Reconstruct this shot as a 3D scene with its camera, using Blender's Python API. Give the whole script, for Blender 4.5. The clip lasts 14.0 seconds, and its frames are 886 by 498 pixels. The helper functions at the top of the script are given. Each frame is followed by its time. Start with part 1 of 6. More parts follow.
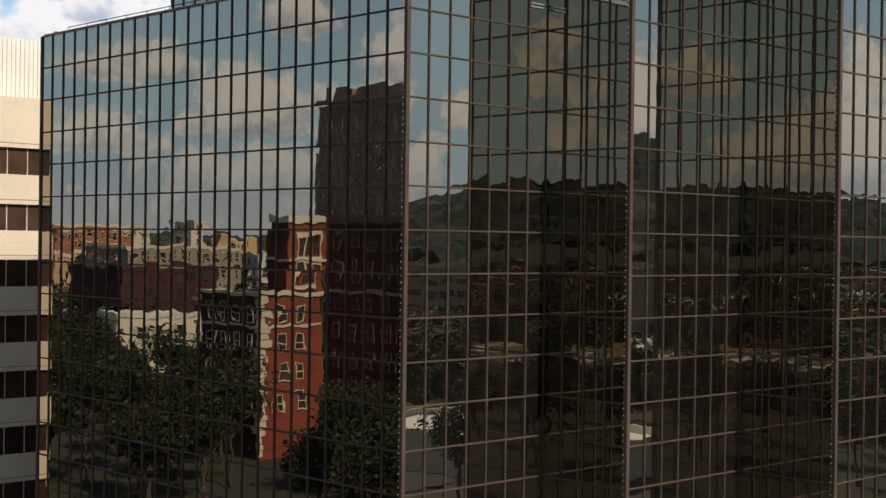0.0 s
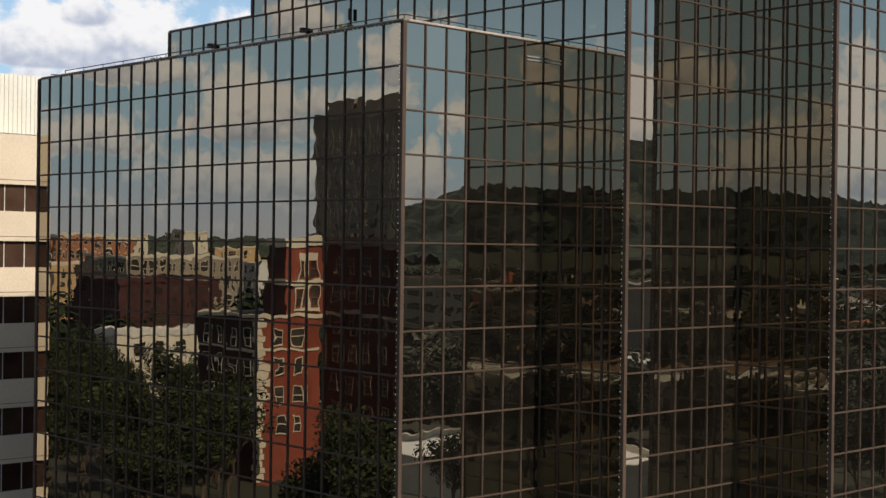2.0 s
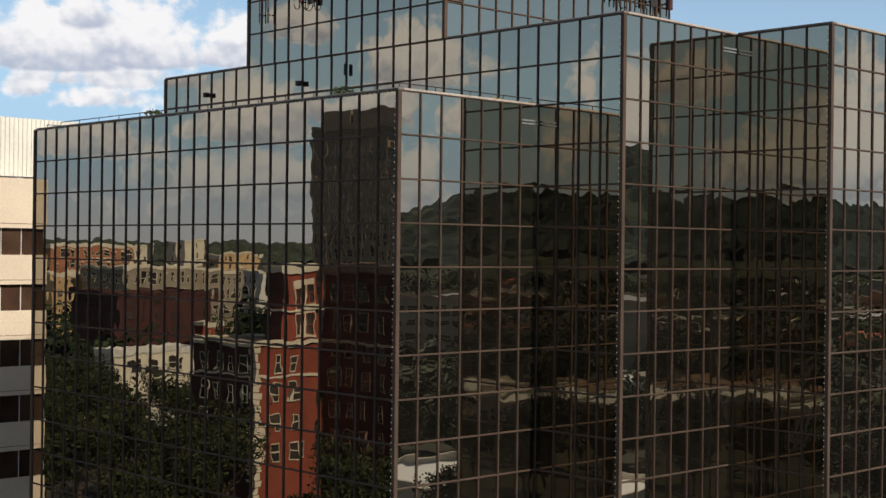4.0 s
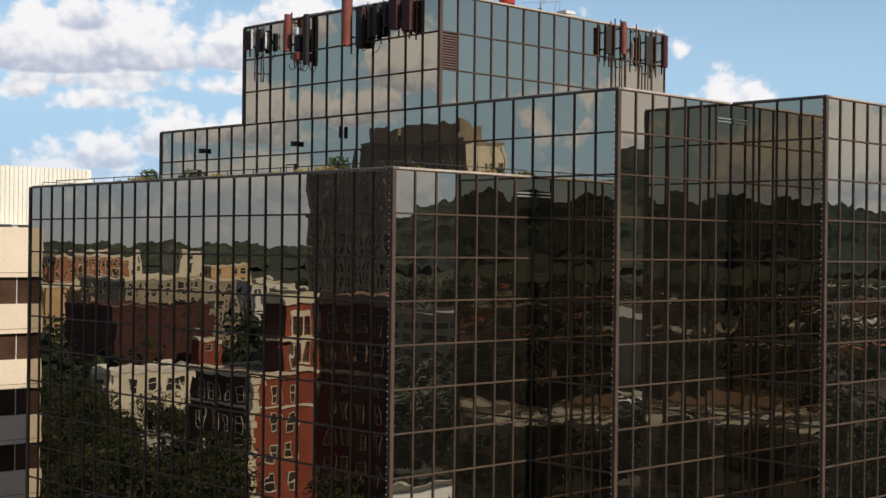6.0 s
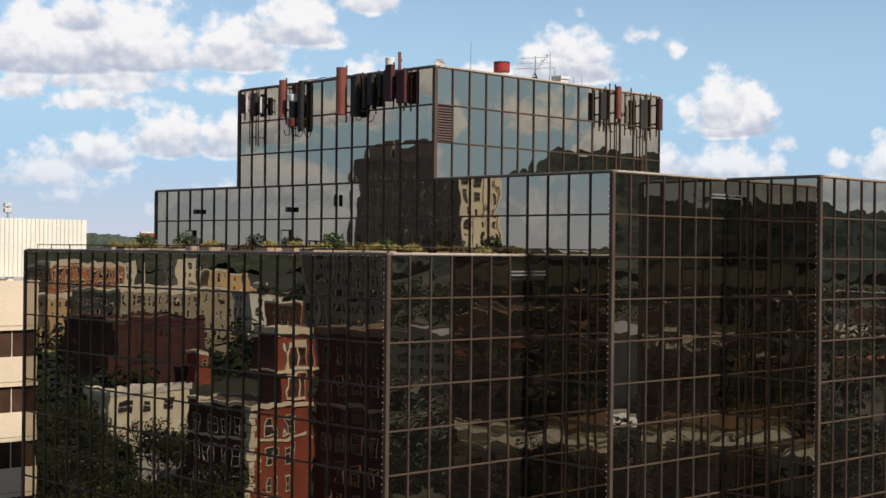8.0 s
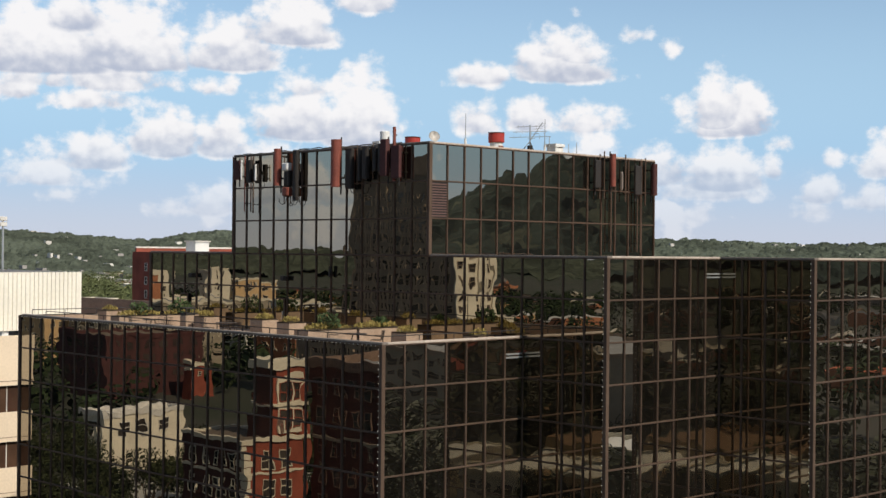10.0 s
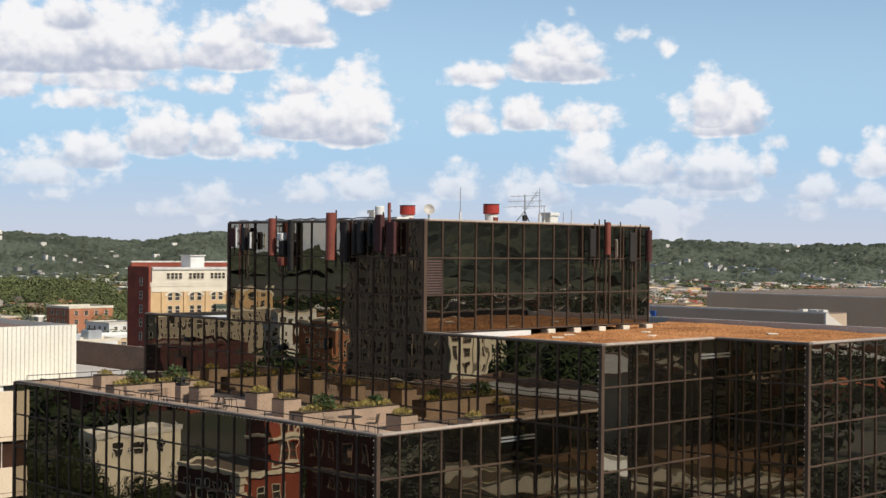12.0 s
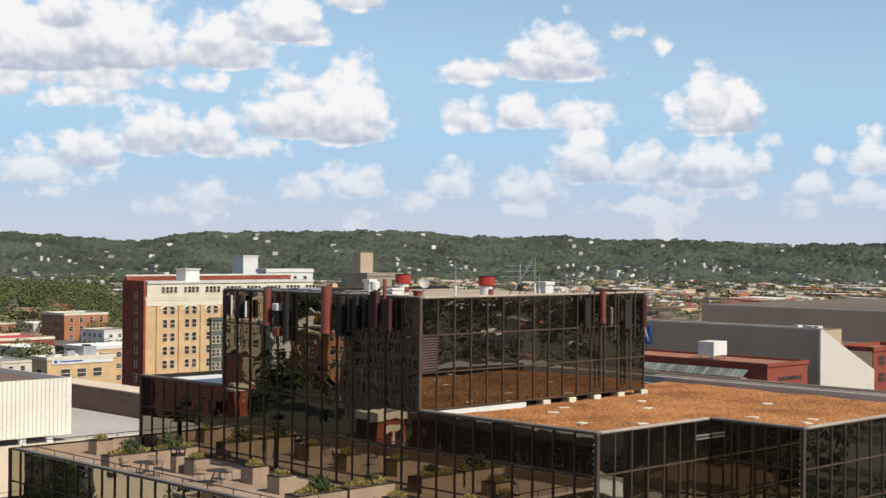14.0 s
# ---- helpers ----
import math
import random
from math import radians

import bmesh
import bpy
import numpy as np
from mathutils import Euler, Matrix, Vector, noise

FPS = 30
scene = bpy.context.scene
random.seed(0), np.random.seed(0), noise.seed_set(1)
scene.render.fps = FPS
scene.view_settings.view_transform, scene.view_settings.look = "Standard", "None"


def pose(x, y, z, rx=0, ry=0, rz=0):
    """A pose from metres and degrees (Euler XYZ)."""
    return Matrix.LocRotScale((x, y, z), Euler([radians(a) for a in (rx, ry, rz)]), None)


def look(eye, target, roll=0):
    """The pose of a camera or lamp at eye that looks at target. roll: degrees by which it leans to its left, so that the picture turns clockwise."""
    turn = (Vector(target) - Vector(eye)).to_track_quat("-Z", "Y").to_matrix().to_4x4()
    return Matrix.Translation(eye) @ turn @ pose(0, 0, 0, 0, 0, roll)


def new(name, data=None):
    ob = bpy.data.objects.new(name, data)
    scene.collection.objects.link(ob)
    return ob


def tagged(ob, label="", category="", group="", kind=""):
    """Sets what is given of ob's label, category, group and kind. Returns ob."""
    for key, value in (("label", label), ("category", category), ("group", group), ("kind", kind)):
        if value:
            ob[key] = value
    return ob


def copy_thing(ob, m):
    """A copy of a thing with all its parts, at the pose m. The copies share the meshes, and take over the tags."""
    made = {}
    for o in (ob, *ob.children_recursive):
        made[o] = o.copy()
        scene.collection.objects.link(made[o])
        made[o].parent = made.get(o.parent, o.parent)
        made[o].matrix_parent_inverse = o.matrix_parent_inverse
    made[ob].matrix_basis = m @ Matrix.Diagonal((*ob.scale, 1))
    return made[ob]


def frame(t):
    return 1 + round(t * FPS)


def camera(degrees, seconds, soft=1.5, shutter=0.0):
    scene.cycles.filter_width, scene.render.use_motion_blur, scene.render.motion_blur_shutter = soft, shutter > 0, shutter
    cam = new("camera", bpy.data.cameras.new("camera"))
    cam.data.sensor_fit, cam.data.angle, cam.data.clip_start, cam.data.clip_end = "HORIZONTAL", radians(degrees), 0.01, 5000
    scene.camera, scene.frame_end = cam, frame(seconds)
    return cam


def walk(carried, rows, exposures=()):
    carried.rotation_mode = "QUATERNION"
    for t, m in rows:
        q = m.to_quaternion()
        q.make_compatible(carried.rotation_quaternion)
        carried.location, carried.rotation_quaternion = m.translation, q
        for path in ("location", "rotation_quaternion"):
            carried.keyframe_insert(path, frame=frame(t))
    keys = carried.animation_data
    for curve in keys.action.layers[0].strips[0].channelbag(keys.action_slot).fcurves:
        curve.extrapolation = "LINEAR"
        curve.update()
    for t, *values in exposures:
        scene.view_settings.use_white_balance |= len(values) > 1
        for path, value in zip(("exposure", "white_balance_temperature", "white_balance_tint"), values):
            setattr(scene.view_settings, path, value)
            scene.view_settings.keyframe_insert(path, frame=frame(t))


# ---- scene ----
# ---- camera and its way: a drone that climbs straight up ----
cam = camera(34.92, 14.0)
PATH = [
    (0, pose(45.855, -41.285, 25.686, 89.812, -0.741, 46.449)),
    (1, pose(45.920, -41.241, 26.808, 89.883, -0.724, 46.448)),
    (2, pose(45.980, -41.202, 28.063, 89.945, -0.706, 46.433)),
    (3, pose(46.035, -41.170, 29.455, 89.999, -0.689, 46.407)),
    (4, pose(46.085, -41.144, 30.978, 90.044, -0.672, 46.369)),
    (5, pose(46.130, -41.123, 32.622, 90.079, -0.655, 46.321)),
    (6, pose(46.169, -41.109, 34.373, 90.107, -0.638, 46.263)),
    (7, pose(46.204, -41.100, 36.214, 90.125, -0.621, 46.197)),
    (8, pose(46.234, -41.097, 38.126, 90.135, -0.603, 46.124)),
    (9, pose(46.258, -41.101, 40.091, 90.136, -0.586, 46.044)),
    (10, pose(46.278, -41.110, 42.093, 90.128, -0.569, 45.958)),
    (11, pose(46.292, -41.125, 44.120, 90.111, -0.552, 45.867)),
    (12, pose(46.302, -41.146, 46.164, 90.086, -0.535, 45.773)),
    (13, pose(46.306, -41.173, 48.225, 90.052, -0.517, 45.676)),
    (14, pose(46.305, -41.206, 50.309, 90.009, -0.500, 45.577)),
]
walk(cam, PATH)

# ---- sun and sky ----
SUN_EL, SUN_AZ = radians(43), radians(87)      # azimuth clockwise from +y
sun = new("sun", bpy.data.lights.new("sun", "SUN"))
sun.data.energy, sun.data.angle, sun.data.color = 5.2, radians(0.53), (1.0, 0.93, 0.82)
sun.matrix_world = look((math.sin(SUN_AZ) * math.cos(SUN_EL), math.cos(SUN_AZ) * math.cos(SUN_EL), math.sin(SUN_EL)), (0, 0, 0))
sun.location = (60, -60, 120)


def link(tree, a, b):
    tree.links.new(a, b)


def mth(tree, op, a, b=None, c=None, clamp=False):
    n = tree.nodes.new("ShaderNodeMath")
    n.operation, n.use_clamp = op, clamp
    for i, v in enumerate((a, b, c)):
        if v is None:
            continue
        if isinstance(v, (int, float)):
            n.inputs[i].default_value = v
        else:
            tree.links.new(v, n.inputs[i])
    return n.outputs[0]


def smooth(tree, v, lo, hi, out0=0.0, out1=1.0):
    n = tree.nodes.new("ShaderNodeMapRange")
    n.interpolation_type = "SMOOTHSTEP"
    tree.links.new(v, n.inputs[0])
    for i, x in zip((1, 2, 3, 4), (lo, hi, out0, out1)):
        n.inputs[i].default_value = x
    return n.outputs[0]


# cumulus heaps: centre azimuth and half-width, then base and height, in degrees
HIGH_BANK = [
    (-12.6, 2.81, 7.31, 3.61), (-9.1, 2.54, 7.43, 2.67), (-16.5, 3.61, 7.08, 3.21), (-15.2, 1.2, 8.81, 1.47), (-14.1, 4.28, 6.51, 1.47), (-10.2, 2.0, 6.44, 0.75),
    (-14.8, 2.34, 5.75, 1.15), (-17.5, 1.6, 6.05, 1.07), (-6.5, 2.41, 8.53, 2.19), (-5.7, 1.47, 8.39, 1.28), (-3.5, 1.87, 9.87, 1.44), (-6.2, 2.34, 4.72, 2.89),
    (-3.9, 2.03, 4.53, 3.5), (-6.2, 1.2, 6.51, 1.12), (1.2, 1.74, 7.06, 0.96), (4.4, 2.67, 7.15, 2.51), (4.2, 1.2, 8.12, 1.2), (5.2, 1.34, 7.89, 1.6),
    (7.2, 0.83, 8.72, 0.51), (8.7, 0.67, 8.21, 0.59), (10.8, 2.34, 4.95, 2.09), (10.5, 1.16, 5.25, 2.49), (11.8, 1.16, 4.99, 2.3),
]
LOW_BANK = [
    (-11.6, 1.58, 3.94, 2.46), (-9.4, 1.4, 3.98, 2.0), (-7.5, 1.8, 3.82, 0.99), (-16.2, 1.6, 2.72, 1.6), (-14.4, 1.8, 3.36, 1.52), (-16.0, 2.94, 2.69, 0.91),
    (-9.8, 1.34, 1.64, 1.18), (-11.3, 1.2, 1.54, 0.7), (-15.6, 1.34, 2.1, 0.59), (-3.4, 1.34, 2.33, 1.39), (-5.7, 1.74, 2.14, 1.2), (-1.2, 1.07, 1.77, 0.56),
]
RIGHT_BANK = [
    (1.1, 1.14, 5.08, 1.26), (3.0, 1.23, 5.22, 1.71), (5.4, 1.9, 5.13, 0.96), (5.6, 1.74, 3.02, 2.59), (8.0, 1.74, 3.02, 1.98), (10.9, 2.0, 2.79, 1.92),
    (9.9, 3.21, 2.46, 1.02), (3.5, 1.67, 2.1, 1.71), (0.5, 1.2, 2.37, 1.34), (12.8, 0.56, 3.29, 1.02), (9.9, 0.8, 1.54, 0.83), (13.0, 0.8, 4.44, 0.53),
    (15.0, 0.6, 3.71, 0.72), (16.8, 1.14, 3.29, 1.66), (14.5, 1.2, 2.33, 1.52), (16.6, 1.47, 2.1, 0.91), (14.3, 1.07, 1.68, 0.67),
]
SIDE_BANK = [
    (-80.2, 3.2, 4.5, 3.4), (-84.2, 3.4, 5.4, 1.5), (-75.6, 3.6, 6.6, 1.5), (-73.8, 3.2, 3.8, 1.8), (-80.5, 5.2, 2.2, 2.2), (-87.2, 3.0, 6.8, 3.2), (-82.0, 1.9, 8.6, 1.9),
    (92.9, 1.3, 2.2, 2.6), (91.5, 0.9, 4.9, 1.5), (84.2, 2.4, 3.7, 4.8), (75.6, 3.0, 2.4, 6.6), (88.0, 2.2, 5.2, 1.6), (94.4, 1.6, 5.2, 2.0), (80.0, 2.0, 2.0, 2.2), (-166.0, 4.6, 2.8, 3.4), (-171.0, 2.6, 6.4, 2.0),
]


def cloud_group(heaps, name):
    """How deep a direction lies inside the nearest heap (f), and how near to a flat grey base (g)."""
    g = bpy.data.node_groups.new(name, "ShaderNodeTree")
    for s, io in (("u", "INPUT"), ("v", "INPUT"), ("f", "OUTPUT"), ("g", "OUTPUT")):
        g.interface.new_socket(s, in_out=io, socket_type="NodeSocketFloat")
    gi, go = g.nodes.new("NodeGroupInput"), g.nodes.new("NodeGroupOutput")
    u, v = gi.outputs[0], gi.outputs[1]
    best = shade = None
    for c, w, base, h in heaps:
        du = mth(g, "MULTIPLY", mth(g, "SUBTRACT", u, c), 1 / w)
        up = mth(g, "SUBTRACT", v, base)
        dv = mth(g, "MAXIMUM", mth(g, "MULTIPLY", up, 1 / h), mth(g, "MULTIPLY", up, -2.4))
        f = mth(g, "SUBTRACT", 1.0, mth(g, "SQRT", mth(g, "MULTIPLY_ADD", du, du, mth(g, "MULTIPLY", dv, dv))))
        near = mth(g, "SUBTRACT", 1.0, mth(g, "MULTIPLY", up, 1 / min(1.3, 0.2 + 0.42 * h)))
        s = mth(g, "MULTIPLY", mth(g, "MINIMUM", mth(g, "MULTIPLY", f, 2.6), near), min(1.0, 0.25 + 0.3 * h))
        f = mth(g, "MULTIPLY", f, min(1.0, 0.26 + 0.36 * h))
        best = f if best is None else mth(g, "MAXIMUM", best, f)
        shade = s if shade is None else mth(g, "MAXIMUM", shade, s)
    g.links.new(best, go.inputs[0])
    g.links.new(shade, go.inputs[1])
    return g


world = bpy.data.worlds.new("world")
scene.world = world
world.use_nodes = True
wt = world.node_tree
wt.nodes.clear()
sky = wt.nodes.new("ShaderNodeTexSky")
sky.sky_type, sky.sun_disc = "NISHITA", False
sky.sun_elevation, sky.sun_rotation = SUN_EL, SUN_AZ
sky.air_density, sky.dust_density, sky.ozone_density = 1.0, 0.1, 1.6
geo = wt.nodes.new("ShaderNodeTexCoord")
sep = wt.nodes.new("ShaderNodeSeparateXYZ")
link(wt, geo.outputs["Generated"], sep.inputs[0])
dx, dy, dz = sep.outputs
# azimuth to the right of the diagonal (-x, +y), and elevation, in degrees
az = mth(wt, "MULTIPLY", mth(wt, "ARCTAN2", mth(wt, "ADD", mth(wt, "MULTIPLY", dx, 0.7), mth(wt, "MULTIPLY", dy, 0.714)),
                             mth(wt, "SUBTRACT", mth(wt, "MULTIPLY", dy, 0.7), mth(wt, "MULTIPLY", dx, 0.714))), 57.2958)
el = mth(wt, "MULTIPLY", mth(wt, "ARCSINE", dz), 57.2958)
# a cylinder round the place, one unit a degree, for the noises
comb = wt.nodes.new("ShaderNodeCombineXYZ")
for i, (kx, ky) in ((0, (40.1, 40.9)), (2, (-40.9, 40.1))):
    link(wt, mth(wt, "ADD", mth(wt, "MULTIPLY", dx, kx), mth(wt, "MULTIPLY", dy, ky)), comb.inputs[i])
link(wt, mth(wt, "MULTIPLY", el, 1.15), comb.inputs[1])


def moved(offset):
    mp = wt.nodes.new("ShaderNodeMapping")
    mp.inputs["Location"].default_value = offset
    link(wt, comb.outputs[0], mp.inputs[0])
    return mp.outputs[0]


def wnoise(scale, detail, offset, rough=0.55):
    n = wt.nodes.new("ShaderNodeTexNoise")
    n.inputs["Scale"].default_value, n.inputs["Detail"].default_value, n.inputs["Roughness"].default_value = scale, detail, rough
    link(wt, moved(offset), n.inputs["Vector"])
    return n.outputs["Fac"]


def wpuff(scale, offset):
    """Rounded cauliflower lumps."""
    n = wt.nodes.new("ShaderNodeTexVoronoi")
    n.feature = "SMOOTH_F1"
    n.normalize = True
    n.inputs["Scale"].default_value, n.inputs["Detail"].default_value, n.inputs["Roughness"].default_value = scale, 1.6, 0.42
    n.inputs["Lacunarity"].default_value, n.inputs["Smoothness"].default_value = 2.3, 0.25
    link(wt, moved(offset), n.inputs["Vector"])
    return mth(wt, "SUBTRACT", 0.30, n.outputs["Distance"])


lump = wpuff(0.95, (3.1, 7.7, 0.0))
lump_up = wpuff(0.95, (3.25, 8.05, 0.0))        # the same lumps, a little towards the sun
swell = mth(wt, "SUBTRACT", wnoise(0.36, 3, (9.4, 1.3, 0.0), 0.5), 0.5)
fray = mth(wt, "SUBTRACT", wnoise(1.25, 6, (2.0, 5.0, 8.0), 0.6), 0.5)
ragged = mth(wt, "ADD", mth(wt, "ADD", mth(wt, "MULTIPLY", lump, 0.8), mth(wt, "MULTIPLY", swell, 0.9)), mth(wt, "MULTIPLY", fray, 1.0))
deep = base_near = None
for bank, nm in ((HIGH_BANK, "high_bank"), (LOW_BANK, "low_bank"), (RIGHT_BANK, "right_bank"), (SIDE_BANK, "side_bank")):
    n = wt.nodes.new("ShaderNodeGroup")
    n.node_tree = cloud_group(bank, nm)
    link(wt, az, n.inputs[0])
    link(wt, el, n.inputs[1])
    deep = n.outputs[0] if deep is None else mth(wt, "MAXIMUM", deep, n.outputs[0])
    base_near = n.outputs[1] if base_near is None else mth(wt, "MAXIMUM", base_near, n.outputs[1])
# broken cumulus all round, and small far puffs low over the horizon
broad = mth(wt, "SUBTRACT", wnoise(0.085, 4, (71.0, 12.0, 9.0), 0.5), 0.555)
broad_up = mth(wt, "SUBTRACT", wnoise(0.085, 4, (71.0, 13.6, 9.0), 0.5), 0.53)
away = smooth(wt, mth(wt, "ABSOLUTE", az), 20, 30, -3.0, 0.0)
# thicker cloud high overhead, out of view, added to make ambient light less blue
wide = mth(wt, "ADD", mth(wt, "ADD", mth(wt, "MULTIPLY", broad, 7.0), away), smooth(wt, el, 16.0, 40.0, 0.0, 0.45))
puffs = mth(wt, "SUBTRACT", wnoise(0.34, 4, (5.0, 40.0, 2.0), 0.5), 0.55)
low = mth(wt, "SUBTRACT", mth(wt, "MULTIPLY", puffs, 4.0), smooth(wt, el, 1.6, 3.6, 0.02, 2.0))
dens = mth(wt, "ADD", mth(wt, "MAXIMUM", mth(wt, "MAXIMUM", deep, wide), low), ragged)
cover = smooth(wt, dens, 0.03, 0.42)
side = mth(wt, "ADD", mth(wt, "MULTIPLY", mth(wt, "SUBTRACT", lump_up, lump), 1.6), mth(wt, "MULTIPLY", fray, -0.9))
under = mth(wt, "MAXIMUM", base_near, mth(wt, "MULTIPLY", mth(wt, "ADD", broad_up, mth(wt, "MULTIPLY", away, 1.0)), 5.0))
grey = smooth(wt, mth(wt, "ADD", mth(wt, "ADD", mth(wt, "MULTIPLY", under, 0.85), side), mth(wt, "MULTIPLY", swell, 1.0)), 0.06, 1.2)
tint = wt.nodes.new("ShaderNodeMix")
tint.data_type = "RGBA"
link(wt, grey, tint.inputs[0])
tint.inputs[6].default_value, tint.inputs[7].default_value = (1.0, 0.98, 0.985, 1), (0.50, 0.545, 0.67, 1)
bg_sky, bg_cloud = wt.nodes.new("ShaderNodeBackground"), wt.nodes.new("ShaderNodeBackground")
# pale lilac haze on the horizon, turning to clear light blue above it
veil = wt.nodes.new("ShaderNodeMix")
veil.data_type = "RGBA"
link(wt, smooth(wt, el, 0.3, 4.6), veil.inputs[0])
veil.inputs[6].default_value, veil.inputs[7].default_value = (4.5, 5.05, 6.3, 1), (3.05, 4.9, 7.0, 1)
haze = wt.nodes.new("ShaderNodeMix")
haze.data_type = "RGBA"
link(wt, smooth(wt, el, 2.0, 13.0, 0.93, 0.0), haze.inputs[0])
link(wt, sky.outputs[0], haze.inputs[6])
link(wt, veil.outputs[2], haze.inputs[7])
link(wt, haze.outputs[2], bg_sky.inputs[0])
bg_sky.inputs[1].default_value = 0.118
link(wt, tint.outputs[2], bg_cloud.inputs[0])
link(wt, smooth(wt, el, 13.0, 32.0, 0.95, 0.38), bg_cloud.inputs[1])      # unseen clouds overhead dimmed to lower the ambient light
mixw = wt.nodes.new("ShaderNodeMixShader")
outw = wt.nodes.new("ShaderNodeOutputWorld")
link(wt, mth(wt, "MULTIPLY", cover, smooth(wt, el, 0.5, 5.2, 0.34, 0.96)), mixw.inputs[0])
link(wt, bg_sky.outputs[0], mixw.inputs[1])
link(wt, bg_cloud.outputs[0], mixw.inputs[2])
link(wt, mixw.outputs[0], outw.inputs[0])
scene.view_settings.exposure = 0.0


# ---- materials ----
def mat(name, base, rough=0.7, metal=0.0, vary=0.25, grain=8.0, coarse=0.4, bump=0.15, spec=0.3, second=None, island=False, pick=0.0, fine=0.5):
    """A surface with grain and stains at two scales; second is the colour that the stains lean to."""
    m = bpy.data.materials.new(name)
    m.use_nodes = True
    t = m.node_tree
    b = t.nodes["Principled BSDF"]
    co = t.nodes.new("ShaderNodeNewGeometry")
    n1, n2 = t.nodes.new("ShaderNodeTexNoise"), t.nodes.new("ShaderNodeTexNoise")
    for n, s in ((n1, grain), (n2, coarse)):
        n.inputs["Scale"].default_value, n.inputs["Detail"].default_value = s, 5
        link(t, co.outputs["Position"], n.inputs["Vector"])
    fac = mth(t, "ADD", mth(t, "MULTIPLY", n1.outputs["Fac"], fine), mth(t, "MULTIPLY", n2.outputs["Fac"], 1 - fine))
    fac = smooth(t, fac, 0.33, 0.67)
    mx = t.nodes.new("ShaderNodeMix")
    mx.data_type = "RGBA"
    link(t, fac, mx.inputs[0])
    dark = second or tuple(c * (1 - vary) for c in base)
    light = base if second else tuple(min(1, c * (1 + vary * 0.6)) for c in base)
    mx.inputs[6].default_value, mx.inputs[7].default_value = (*dark, 1), (*light, 1)
    col = mx.outputs[2]
    if pick:
        hs = t.nodes.new("ShaderNodeHueSaturation")
        r = co.outputs["Random Per Island"] if island else t.nodes.new("ShaderNodeObjectInfo").outputs["Random"]
        link(t, mth(t, "ADD", mth(t, "MULTIPLY", r, 2 * pick), 1 - pick), hs.inputs["Value"])
        link(t, mth(t, "ADD", mth(t, "MULTIPLY", r, 0.06 * pick), 0.5 - 0.03 * pick), hs.inputs["Hue"])
        link(t, col, hs.inputs["Color"])
        col = hs.outputs[0]
    link(t, col, b.inputs["Base Color"])
    b.inputs["Roughness"].default_value, b.inputs["Metallic"].default_value = rough, metal
    b.inputs["Specular IOR Level"].default_value = spec
    if bump:
        bp = t.nodes.new("ShaderNodeBump")
        bp.inputs["Strength"].default_value, bp.inputs["Distance"].default_value = bump, 0.5 / grain
        link(t, n1.outputs["Fac"], bp.inputs["Height"])
        link(t, bp.outputs[0], b.inputs["Normal"])
    return m


BELLY = 0.0011


